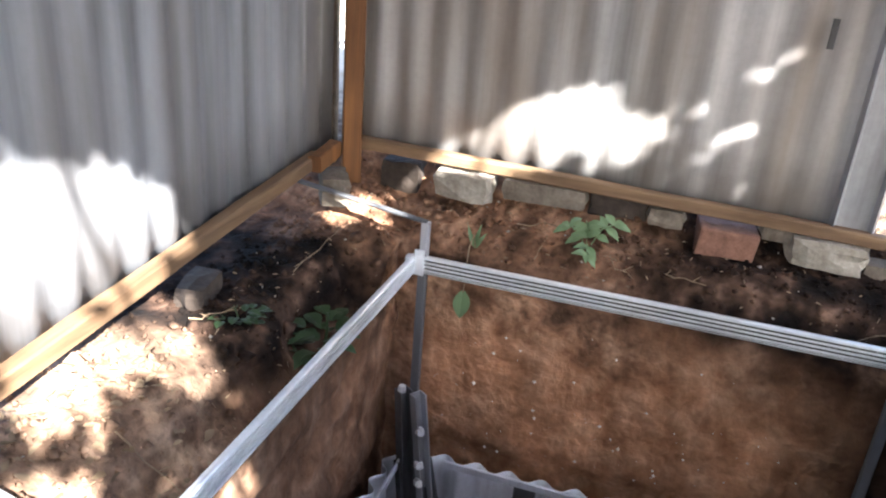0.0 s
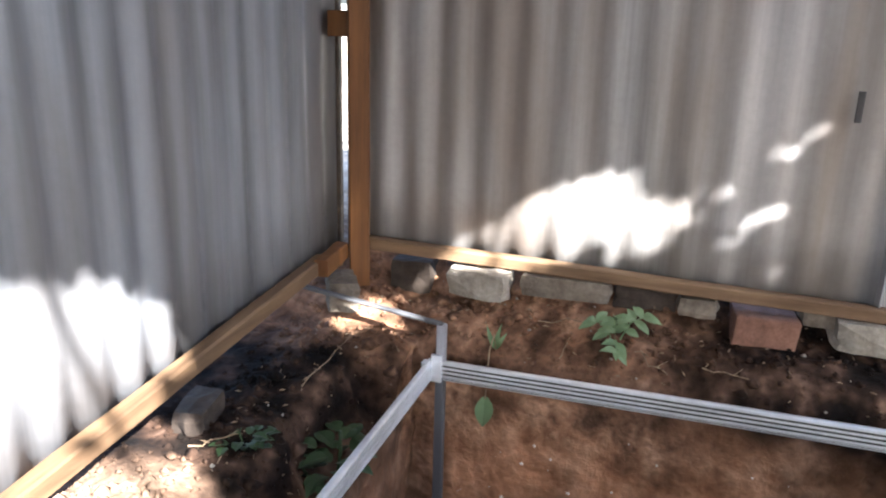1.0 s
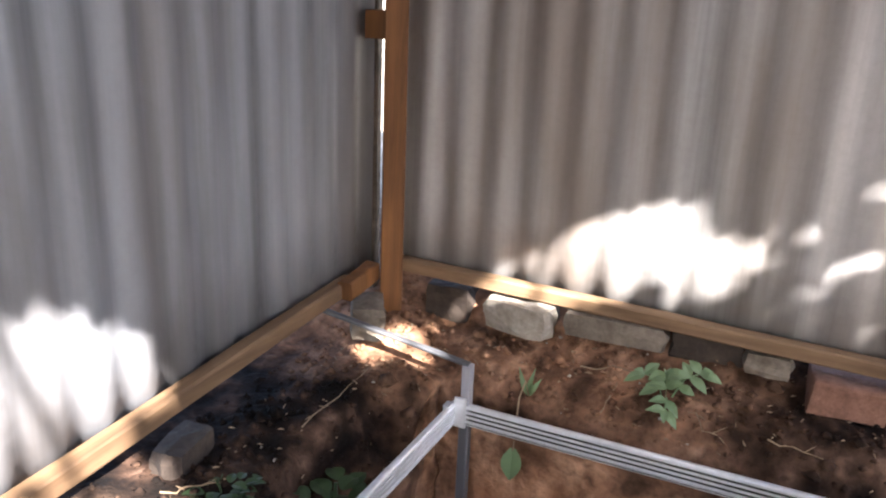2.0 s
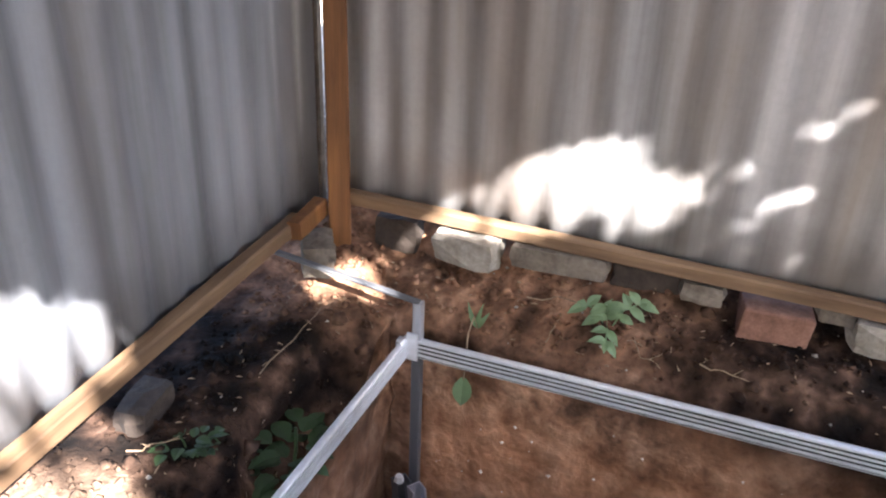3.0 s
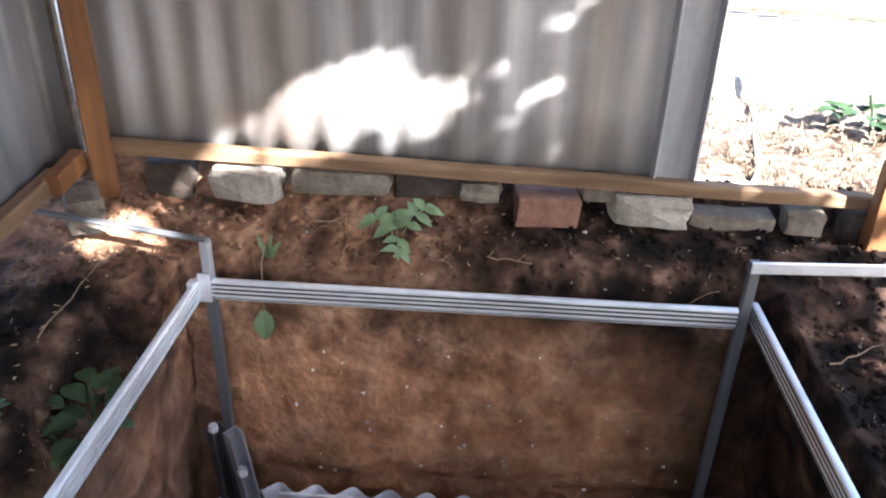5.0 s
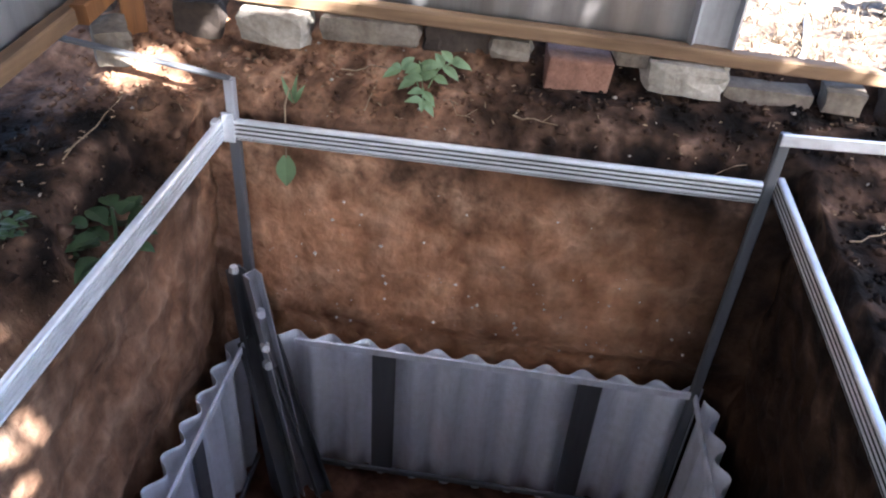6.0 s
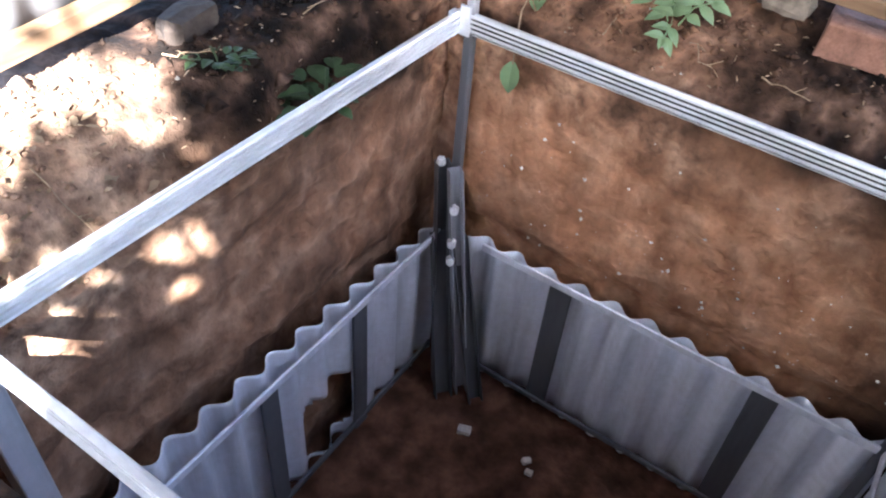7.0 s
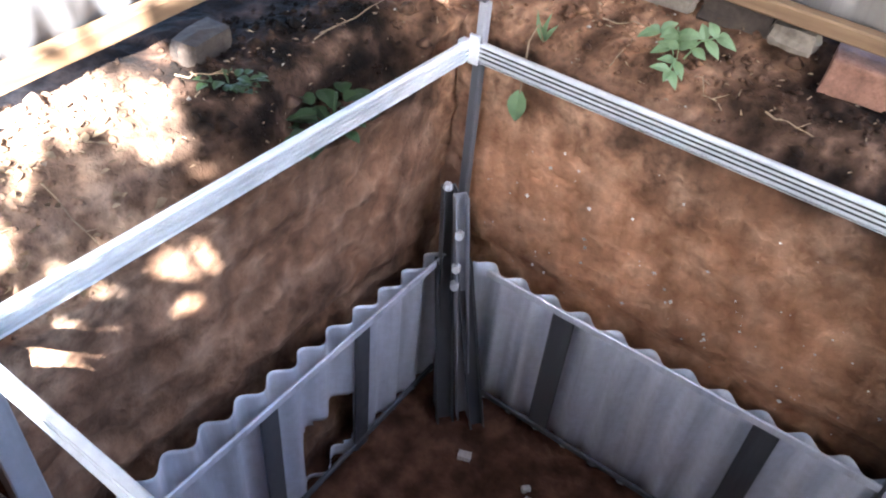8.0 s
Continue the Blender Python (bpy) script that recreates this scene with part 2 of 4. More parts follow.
def bar(p, q, w, h, up=(0, 0, 1), bevel=0.002, bm=None, steps=1, wob=0.0, seed=0):
    """A bevelled bar from p to q, w wide and h high."""
    bm = bm or bmesh.new()
    n, s, u, ln = basis(p, q, up)
    b = bevel
    prof = [(-w / 2 + b, -h / 2), (w / 2 - b, -h / 2), (w / 2, -h / 2 + b), (w / 2, h / 2 - b),
            (w / 2 - b, h / 2), (-w / 2 + b, h / 2), (-w / 2, h / 2 - b), (-w / 2, -h / 2 + b)]
    return extrude(bm, prof, Vector(p), n, s, u, ln, steps, wob, seed)


def extrude(bm, prof, p, n, s, u, ln, steps=1, wob=0.0, seed=0, dark=()):
    rings = []
    for i in range(steps + 1):
        t = ln * i / steps
        c = p + n * t
        if wob:
            c = c + s * wob * noise.noise((t * 3, seed, 0)) + u * wob * noise.noise((t * 3, seed, 7))
        ring = []
        for j, (a, b) in enumerate(prof):
            e = wob * 0.4 * noise.noise((t * 9, j * 1.7, seed)) if wob else 0
            ring.append(bm.verts.new(c + s * (a + e) + u * (b + e)))
        rings.append(ring)
    k = len(prof)
    for r0, r1 in zip(rings, rings[1:]):
        for j in range(k):
            f = bm.faces.new((r0[j], r0[(j + 1) % k], r1[(j + 1) % k], r1[j]))
            f.material_index = 1 if j in dark else 0
    bm.faces.new(rings[0])
    bm.faces.new(rings[-1][::-1])
    return bm


def channel(p, q, inward, face=0.038, flange=0.011, ridges=4, lip=0.0016, shade_grooves=True):
    """A rolled steel track with ridges along its face; inward is the way its face looks, its top at z of p."""
    bm = bmesh.new()
    p, q = Vector(p), Vector(q)
    n = (q - p).normalized()
    s = Vector(inward).normalized()
    u = Vector((0, 0, 1))
    pts = [(-flange, 0), (-flange * 0.5, 0.0008), (-0.002, 0), (0, -0.002)]
    w = (face - 0.004) / ridges
    # faces inside each groove, coloured with the painted shade
    grooves = []
    for k in range(ridges):
        z0 = -0.002 - w * k
        j = len(pts)
        grooves += [j, j + 1, j + 2]
        pts += [(0, z0 - w * 0.46), (-0.004, z0 - w * 0.50), (-0.004, z0 - w * 0.84), (0, z0 - w * 0.90)]
    pts += [(0, -face + 0.002), (-0.002, -face), (-flange, -face)]
    back = [(a - lip if a > -flange + 0.001 else a, b - (lip if b > -0.003 else -lip if b < -face + 0.003 else 0)) for a, b in pts]
    return extrude(bm, pts + back[::-1], p, n, s, u, (q - p).length, 24, 0.0007, 3, set(grooves) if shade_grooves else ())


def rod(points, r, sides=8, bm=None, taper=1.0):
    bm = bm or bmesh.new()
    pts = [Vector(p) for p in points]
    rings = []
    for i, p in enumerate(pts):
        d = (pts[min(i + 1, len(pts) - 1)] - pts[max(i - 1, 0)]).normalized()
        a = d.orthogonal().normalized()
        b = d.cross(a)
        rr = r * (1 + (taper - 1) * i / (len(pts) - 1))
        rings.append([bm.verts.new(p + (a * math.cos(k * math.tau / sides) + b * math.sin(k * math.tau / sides)) * rr) for k in range(sides)])
    for r0, r1 in zip(rings, rings[1:]):
        off = min(range(sides), key=lambda o: (r1[o].co - r0[0].co).length)
        for k in range(sides):
            bm.faces.new((r0[k], r0[(k + 1) % sides], r1[(k + 1 + off) % sides], r1[(k + off) % sides]))
    bm.faces.new(rings[0][::-1])
    bm.faces.new(rings[-1])
    return bm


def rock(size, seed, rough=0.18, square=0.5, cuts=3):
    """A broken stone of that size, standing on z = 0."""
    bm = bmesh.new()
    bmesh.ops.create_cube(bm, size=2.0)
    bmesh.ops.subdivide_edges(bm, edges=bm.edges[:], cuts=cuts, use_grid_fill=True)
    off = Vector((seed * 3.7, seed * 1.3, seed * 2.1))
    for v in bm.verts:
        c = v.co.copy()
        c = c.lerp(c.normalized() * 1.25, 1 - square)
        c += c.normalized() * (noise.noise(c * 1.1 + off) * rough * 1.6 + noise.noise(c * 3.1 + off) * rough * 0.7)
        v.co = Vector((c.x * size[0] / 2, c.y * size[1] / 2, c.z * size[2] / 2))
    low = min(v.co.z for v in bm.verts)
    for v in bm.verts:
        v.co.z -= low
    return bm


def corrugated(origin, along, up, length, height, out, pitch=0.076, amp=0.0068, rows=8, gauge=0.0012, phase=0.0, ragged=0.0, hole=None, seed=0):
    """A corrugated sheet: waves along `along`, standing along `up`, crests to `out`; front, back and edges."""
    a, u, o = Vector(along).normalized(), Vector(up).normalized(), Vector(out).normalized()
    nx = int(round(length / pitch * 10))
    verts, faces = [], []
    for side in (0, 1):
        for j in range(rows + 1):
            for i in range(nx + 1):
                x = length * i / nx
                lo = ragged * noise.noise((x * 6, seed, 0))
                y = lo + (height - lo) * j / rows
                w = amp * math.cos(math.tau * x / pitch + phase)
                w += 0.004 * noise.noise((x * 2.2, y * 2.2, seed)) + 0.0015 * noise.noise((x * 14, y * 5, seed))
                verts.append(Vector(origin) + a * x + u * y + o * (w - side * gauge))
    n = (nx + 1) * (rows + 1)
    gone = set()
    if hole:
        for j in range(rows):
            for i in range(nx):
                if hole(length * (i + 0.5) / nx, height * (j + 0.5) / rows):
                    gone.add((i, j))
    def vid(i, j, s):
        return s * n + j * (nx + 1) + i
    for j in range(rows):
        for i in range(nx):
            if (i, j) in gone:
                continue
            q = [(i, j), (i + 1, j), (i + 1, j + 1), (i, j + 1)]
            faces.append([vid(*c, 0) for c in q])
            faces.append([vid(*c, 1) for c in q[::-1]])
            for k, (di, dj) in enumerate(((0, -1), (1, 0), (0, 1), (-1, 0))):
                ni, nj = i + di, j + dj
                if not (0 <= ni < nx and 0 <= nj < rows) or (ni, nj) in gone:
                    c0, c1 = q[k], q[(k + 1) % 4]
                    faces.append([vid(*c1, 0), vid(*c0, 0), vid(*c0, 1), vid(*c1, 1)])
    me = bpy.data.meshes.new("sheet")
    me.from_pydata(verts, [], faces)
    me.polygons.foreach_set("use_smooth", [True] * len(me.polygons))
    bm = bmesh.new()
    bm.from_mesh(me)
    bpy.data.meshes.remove(me)
    bmesh.ops.delete(bm, geom=[v for v in bm.verts if not v.link_faces], context="VERTS")
    return bm


# ---- the ground with its pit, one sheet out to the horizon ----
PIT_X, PIT_Y, FLOOR = (-0.058, 0.990), (-0.985, 0.054), -0.930


def strip(lo, hi, dense_lo, dense_hi, step, wall_steps, far):
    """Grid lines as (place, depth share): dense near the pit, with the pit's two walls as runs of equal place."""
    rows = []
    x = dense_lo
    outer = []
    g = step
    while x > -far:
        g *= 1.35
        x -= g
        outer.append((x, 0.0))
    rows += outer[::-1]
    n = max(1, round((lo - dense_lo) / step))
    rows += [(dense_lo + (lo - dense_lo) * i / n, 0.0) for i in range(n + 1)]
    rows += [(lo, (i + 1) / wall_steps) for i in range(wall_steps)]
    n = max(1, round((hi - lo) / (step * 1.5)))
    rows += [(lo + (hi - lo) * (i + 1) / n, 1.0) for i in range(n - 1)]
    rows += [(hi, 1 - i / wall_steps) for i in range(wall_steps + 1)]
    n = max(1, round((dense_hi - hi) / step))
    rows += [(hi + (dense_hi - hi) * (i + 1) / n, 0.0) for i in range(n)]
    x, g = dense_hi, step
    while x < far:
        g *= 1.35
        x += g
        rows.append((x, 0.0))
    return rows


def smooth01(x):
    x = min(1.0, max(0.0, x))
    return x * x * (3 - 2 * x)


def ground_height(x, y):
    p = Vector((x, y, 0))
    near = math.exp(-max(0.0, abs(x - 0.4) - 1.2) - max(0.0, abs(y + 0.3) - 1.5))
    z = 0.014 * noise.noise(p * 5 + Vector((3, 1, 0))) + 0.013 * noise.noise(p * 13) + 0.008 * noise.noise(p * 36) * near - 0.006
    z += 0.050 * smooth01((y - 0.02) / 0.13) - 0.045 * smooth01((y - 0.26) / 0.3)
    z += 0.028 * smooth01((-0.10 - x) / 0.12) * smooth01((0.5 - y) / 0.3)
    z += 0.016 * math.exp(-(((x + 0.12) / 0.08) ** 2 + ((y + 0.02) / 0.07) ** 2))
    # low mounds of spoil heaped at the corner
    for mx, my, mh, mw in ((-0.118, -0.004, 0.024, 0.040), (-0.155, 0.085, 0.016, 0.034), (0.20, 0.135, 0.010, 0.035), (-0.16, -0.11, 0.012, 0.03)):
        z += mh * math.exp(-((x - mx) / (mw * 1.2)) ** 2 - ((y - my) / mw) ** 2)
    z -= 0.030 * smooth01((x - 0.95) / 0.1) * smooth01((0.10 - y) / 0.15)
    z += 0.060 * math.exp(-((y - 0.275) / 0.04) ** 2) * smooth01((x + 0.33) / 0.05)
    z += 0.040 * math.exp(-((y - 0.230) / 0.045) ** 2) * smooth01((x - 0.02) / 0.10) * smooth01((0.56 - x) / 0.10)
    along_y = smooth01((y + 0.95) / 0.06) * smooth01((0.10 - y) / 0.10)
    along_x = smooth01((x + 0.02) / 0.10) * smooth01((0.98 - x) / 0.06)
    z -= 0.095 * smooth01((x + 0.165 + 0.03 * noise.noise((0, y * 9, 2))) / 0.07) * smooth01((-0.02 - y) / 0.08) * along_y * (1.0 if x < 0.4 else 0.0)
    z -= 0.032 * smooth01((0.105 - y) / 0.06) * along_x * smooth01((y + 0.2) / 0.1)
    z += 0.03 * noise.noise(p * 2.3) * smooth01((y - 0.6) / 0.6) - 0.03 * smooth01((y - 0.5) / 0.6)
    return z


def make_ground():
    xs = strip(*PIT_X, -0.62, 1.5, 0.016, 34, 260.0)
    ys = strip(*PIT_Y, -1.5, 1.0, 0.016, 34, 260.0)
    verts = []
    for y, dy in ys:
        for x, dx in xs:
            d = min(dx, dy)
            X, Y = x, y
            top = ground_height(x, y)
            if d > 0:
                z = top * (1 - d) + FLOOR * d
            else:
                z = top
            inside = dx > 0 and dy > 0
            edge = inside and (dx < 1 or dy < 1)
            if edge or (dx > 0 or dy > 0):
                p = Vector((x, y, z))
                k = 1.0 if edge else 0.0
                w = 0.016 * noise.noise(p * 6) + 0.013 * noise.noise(p * 15) + 0.008 * noise.noise(p * 40)
                if inside and dx < 1:
                    X += (w + 0.012 * math.sin(z * 5)) * k * (1 if x < 0.4 else -1)
                if inside and dy < 1:
                    Y += (w * 0.8 - 0.006) * k * (-1 if y > -0.4 else 1) * -1
                # the clay is cut back behind the liner sheets
                under = 0.026 * smooth01((-0.455 - z) / 0.05) * k
                if inside and dx < 1:
                    X += under * (-1 if x < 0.4 else 1)
                if inside and dy < 1:
                    Y += under * (1 if y > -0.4 else -1)
                if inside and dx == 1 and dy == 1:
                    z += 0.014 * noise.noise(p * 6) + 0.008 * noise.noise(p * 19)
            verts.append((X, Y, z))
    nx = len(xs)
    faces = []
    for j in range(len(ys) - 1):
        for i in range(nx - 1):
            faces.append((j * nx + i, j * nx + i + 1, (j + 1) * nx + i + 1, (j + 1) * nx + i))
    me = bpy.data.meshes.new("ground")
    me.from_pydata(verts, [], faces)
    me.polygons.foreach_set("use_smooth", [True] * len(me.polygons))
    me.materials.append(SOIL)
    return tagged(new("ground", me), "bare brown earth with a square clay-walled pit dug into it", "ground", kind="structure")


make_ground()

# ---- the shed's corrugated walls on their timber frame ----
WALL_Y, WALL_X = 0.230, -0.303
wall_back = tagged(link("wall_back", corrugated((-0.272, WALL_Y, 0.138), (1, 0, -0.024), (0, 0, 1), 1.108, 2.0, (0, -1, 0), rows=14, seed=4, amp=0.0036), SHEET),
                   "grey galvanised corrugated iron wall nailed to timber", "wall", kind="structure")
# its unseen far run is lengthened to cut sidelight in the pit
wall_left = tagged(link("wall_left", corrugated((WALL_X, 0.215, 0.136), (0, -1, -0.062), (0, 0, 1), 4.2, 2.2, (1, 0, 0), rows=14, seed=9, ragged=0.006, amp=0.0042), SHEET_SHADED),
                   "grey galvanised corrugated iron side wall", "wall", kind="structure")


def timber(name, p, q, w, h, mat, label, seed=1):
    bm = bar(p, q, w, h, bevel=0.003, steps=14, wob=0.003, seed=seed)
    return tagged(link(name, bm, mat), label, "beam", kind="structure")


timber("sill_beam_back", (-0.25, 0.203, 0.154), (1.60, 0.203, 0.106), 0.028, 0.026, TIMBER, "long sawn timber sill resting on stones and bricks", 2)
timber("sill_beam_left", (-0.281, 0.09, 0.137), (-0.279, -1.62, 0.042), 0.028, 0.030, TIMBER_Y, "sawn timber sill along the side wall", 5)
timber("sill_block", (-0.264, 0.152, 0.146), (-0.262, 0.045, 0.136), 0.030, 0.036, POST, "short timber block spliced onto the sill", 8)
# the first one here is a strip added for the dark band beside the wall
timber("corner_dark_strip", (-0.309, 0.219, 0.06), (-0.309, 0.219, 2.15), 0.034, 0.020, BARK, "dark upright strip added behind the wall's end", 6)
timber("stake", (1.172, 0.165, 0.0), (1.172, 0.165, 0.21), 0.045, 0.03, POST, "short timber stake against the sill", 11)
timber("corner_post", (-0.232, 0.172, 0.01), (-0.236, 0.170, 2.15), 0.050, 0.042, POST, "upright stained timber corner post", 3)

# plain roof, out of view, added over the shed to hold back skylight
roof = corrugated((-0.40, 0.32, 2.12), (1, 0, 0), (0, -1, 0.03), 1.3, 1.5, (0, 0, -1), rows=6, seed=12)
tagged(link("roof", roof, SHEET), "unseen grey corrugated iron roof added to keep skylight off the corner", "roof", kind="structure")
roof = corrugated((-0.40, -1.10, 2.18), (1, 0, 0), (0, -1, 0.03), 0.95, 1.9, (0, 0, -1), rows=6, seed=13)
tagged(link("roof", roof, SHEET), "unseen grey corrugated iron roof added to darken the shed", "roof", kind="structure")

# ---- the steel frame over the pit ----
frame_thing = thing("steel_frame", "square galvanised steel frame standing in the pit", "frame")
X0, X1, Y0, Y1 = 0.002, 0.930, -0.903, 0.0
ZT = -0.003
part("rail", channel((X0 - 0.02, Y1, ZT), (0.902, Y1, ZT), (0, -1, 0)), RAIL, frame_thing, "ridged bright zinc rail")
part("rail", channel((-0.021, Y0 - 0.02, ZT), (-0.009, Y1 + 0.01, ZT), (1, -0.013, 0), shade_grooves=False), RAIL, frame_thing, "ridged bright zinc rail")
part("rail", channel((X1, Y0, ZT), (X1, Y1 + 0.03, ZT), (-1, 0, 0)), RAIL, frame_thing, "ridged bright zinc rail")
part("rail", channel((-0.034, Y0 - 0.003, ZT), (X1, Y0 - 0.003, ZT), (0, 1, 0)), RAIL, frame_thing, "ridged bright zinc rail")
for x, y in ((0.004, 0.010), (0.914, 0.012), (-0.024, Y0 - 0.016), (X1, Y0 - 0.016)):
    near = x < 0.5 and y < -0.5
    wide = 0.036 if near else 0.018
    part("corner_post", bar((x, y, FLOOR), (x, y, -0.040), wide, wide), DULL if near else STEEL, frame_thing, "grey zinc upright" if near else "thin dark steel upright")
    part("stub_post", bar((x, y, -0.040), (x, y, (0.035 if y < -0.5 else 0.070) if x < 0.5 else 0.085), 0.017, 0.017), DULL if x < 0.5 else STEEL, frame_thing, "steel stub above the rails")
part("corner_plate", bar((-0.001, -0.004, -0.043), (-0.001, -0.004, 0.012), 0.022, 0.005, up=(0, 1, 0)), RAIL, frame_thing, "bright zinc corner plate")


part("tie_bar", bar((0.006, 0.010, 0.070), (-0.284, 0.004, 0.112), 0.014, 0.007), STEEL, frame_thing, "flat steel tie bar")
part("tie_bar", bar((0.906, 0.004, 0.078), (1.75, 0.060, 0.080), 0.006, 0.022), RAIL, frame_thing, "bright flat steel tie bar")
part("tie_bar", bar((-0.024, -0.919, 0.030), (-0.272, -0.900, 0.074), 0.020, 0.010), RAIL, frame_thing, "flat steel tie bar")
part("gusset", bar((-0.020, -0.012, -0.045), (-0.020, -0.012, 0.000), 0.012, 0.020), RAIL, frame_thing)

# lower ring of angle iron that holds the liner sheets, with its studs
for p, q in (((0.09, 0.004, -0.506), (0.905, 0.004, -0.506)), ((-0.006, -0.02, -0.498), (-0.006, -0.900, -0.516)),
             ((0.915, 0.0, -0.506), (0.915, -0.900, -0.506)), ((0.0, -0.905, -0.506), (0.912, -0.905, -0.506))):
    part("angle_bar", bar(p, q, 0.006, 0.020), LINER, frame_thing, "grey angle iron rail")
for p, q in (((0.09, 0.008, -0.890), (0.905, 0.008, -0.890)), ((-0.010, -0.02, -0.866), (-0.010, -0.900, -0.915)),
             ((0.918, 0.0, -0.890), (0.918, -0.900, -0.890)), ((0.0, -0.910, -0.890), (0.912, -0.910, -0.890))):
    part("angle_bar", bar(p, q, 0.008, 0.016), STEEL, frame_thing, "dark angle iron rail along the bottom")
for x in (0.277, 0.708):
    part("stud", bar((x, 0.012, -0.900), (x, 0.012, -0.517), 0.050, 0.008, up=(0, 1, 0)), STEEL, frame_thing, "flat dark steel stud")
for y in (-0.283, -0.535):
    part("stud", bar((-0.012, y, -0.905), (-0.012, y, -0.515), 0.042, 0.008, up=(1, 0, 0)), STEEL, frame_thing, "flat dark steel stud")


def open_channel(p, q, w, d, out, t=0.003):
    """A U-shaped steel section, open towards out."""
    n, s, u, ln = basis(p, q, out)
    prof = [(-w / 2, d / 2), (-w / 2, -d / 2), (w / 2, -d / 2), (w / 2, d / 2), (w / 2 - t, d / 2), (w / 2 - t, -d / 2 + t), (-w / 2 + t, -d / 2 + t), (-w / 2 + t, d / 2)]
    return extrude(bmesh.new(), prof, Vector(p), n, s, u, ln, 6)


BOLTS = ((0.043, -0.052, -0.392), (0.047, -0.056, -0.478), (0.049, -0.058, -0.525))
strut_dirs = (((-0.012, -0.018, -0.318), (0.050, -0.060, FLOOR), 0.030, 0.030), ((0.026, -0.034, -0.310), (0.110, -0.052, FLOOR), 0.028, 0.026),
              ((0.004, -0.034, -0.490), (0.085, -0.090, FLOOR), 0.040, 0.024), ((0.046, -0.026, -0.480), (0.155, -0.055, FLOOR), 0.034, 0.020))
for k, (p, q, w, d) in enumerate(strut_dirs):
    st = part("strut", open_channel(p, q, w, d, (0.75, -0.65, 0.1)), STEEL if k != 1 else DULL, frame_thing, "leaning dark steel channel bolted in the corner")
    if k == 1:
        for c in BOLTS:
            bm = bmesh.new()
            bmesh.ops.create_cone(bm, segments=6, radius1=0.011, radius2=0.009, depth=0.020, cap_ends=True,
                                  matrix=Matrix.Translation(c) @ Vector((0.45, -0.8, 0.4)).to_track_quat("Z", "Y").to_matrix().to_4x4())
            part("bolt", bm, BOLT, st, "bright hexagonal bolt head")
bm = bmesh.new()
bmesh.ops.create_cone(bm, segments=6, radius1=0.010, radius2=0.008, depth=0.014, cap_ends=True, matrix=Matrix.Translation((-0.014, -0.024, -0.312)))
part("bolt", bm, BOLT, frame_thing, "bright hexagonal bolt head")

# ---- sheets that line the pit ----

def liner(origin, along, out, label, rows=8, seed=1, hole=None, length=0.89, height=0.466, rise=0.0):
    bm = corrugated(origin, along, (0, 0, 1), length, height, out, rows=rows, seed=seed, hole=hole, amp=0.0125, ragged=0.006)
    a = Vector(along)
    for v in bm.verts:      # the top edge climbs along the sheet
        v.co.z += rise * (v.co - Vector(origin)).dot(a) * max(0.0, v.co.z - origin[2]) / height
    return tagged(link("corrugated_sheet", bm, LINER), label, "metal sheet", "sheets lining the pit")


def torn(a, b):
    e = abs((a - 0.362) / 0.084) ** 3 + abs((b - 0.112 - (0.36 - a) * 0.35) / 0.085) ** 3
    return e < 1 + 0.35 * noise.noise((a * 18, b * 18, 5)) and b > 0.012


liner((0.045, 0.026, -0.915), (1, 0, 0), (0, -1, 0), "grey corrugated iron sheet against the clay wall", seed=2, height=0.408)
liner((-0.034, 0.0, -0.915), (0, -1, 0), (1, 0, 0), "grey corrugated iron sheet with a torn hole", rows=34, seed=3, hole=torn, height=0.408, rise=0.062)
liner((0.945, 0.0, -0.915), (0, -1, 0), (-1, 0, 0), "grey corrugated iron sheet against the clay wall", seed=5, height=0.408)
liner((0.02, -0.940, -0.915), (1, 0, 0), (0, 1, 0), "grey corrugated iron sheet against the clay wall", seed=6, height=0.408)

# ---- flashing at the end of the back wall ----
prof = [(0, 0), (0.006, 0.014), (0.013, 0.001), (0.070, 0.001), (0.077, 0.014), (0.084, 0.001), (0.084, -0.001), (0.077, 0.011), (0.070, -0.001), (0.013, -0.001), (0.006, 0.011), (0, -0.002)]
tagged(link("wall_flashing", extrude(bmesh.new(), prof, Vector((0.766, WALL_Y - 0.014, 0.118)), Vector((0, 0, 1)), Vector((1, 0, 0)), Vector((0, -1, 0)), 2.0, 10, 0.002, 5), FLASH),
       "flat galvanised edge strip with folded rims", "flashing", kind="structure")
tagged(link("noggin", bar((-0.300, 0.190, 0.605), (-0.249, 0.190, 0.605), 0.03, 0.05), POST), "dark timber noggin across the corner gap", "beam", kind="structure")

# thin bar drawn for a small dark mark on the wall
plate = tagged(link("wall_mark", bar((0.686, WALL_Y - 0.010, 0.468), (0.686, WALL_Y - 0.010, 0.522), 0.012, 0.004, up=(0, 1, 0)), GROOVE), "small dark upright mark on the iron wall", "plate")

# ---- stones and bricks under the sills ----
def stone(name, size, at, turn, mat, label, seed, square=0.5, rough=0.16, category="stone", group="stones under the sill", tilt=0.0):
    ob = tagged(link(name, rock(size, seed, rough, square), mat), label, category, group)
    ob.matrix_world = pose(*at, tilt, 0, turn)
    return ob


def settle(x, y):
    return ground_height(x, y) - 0.010


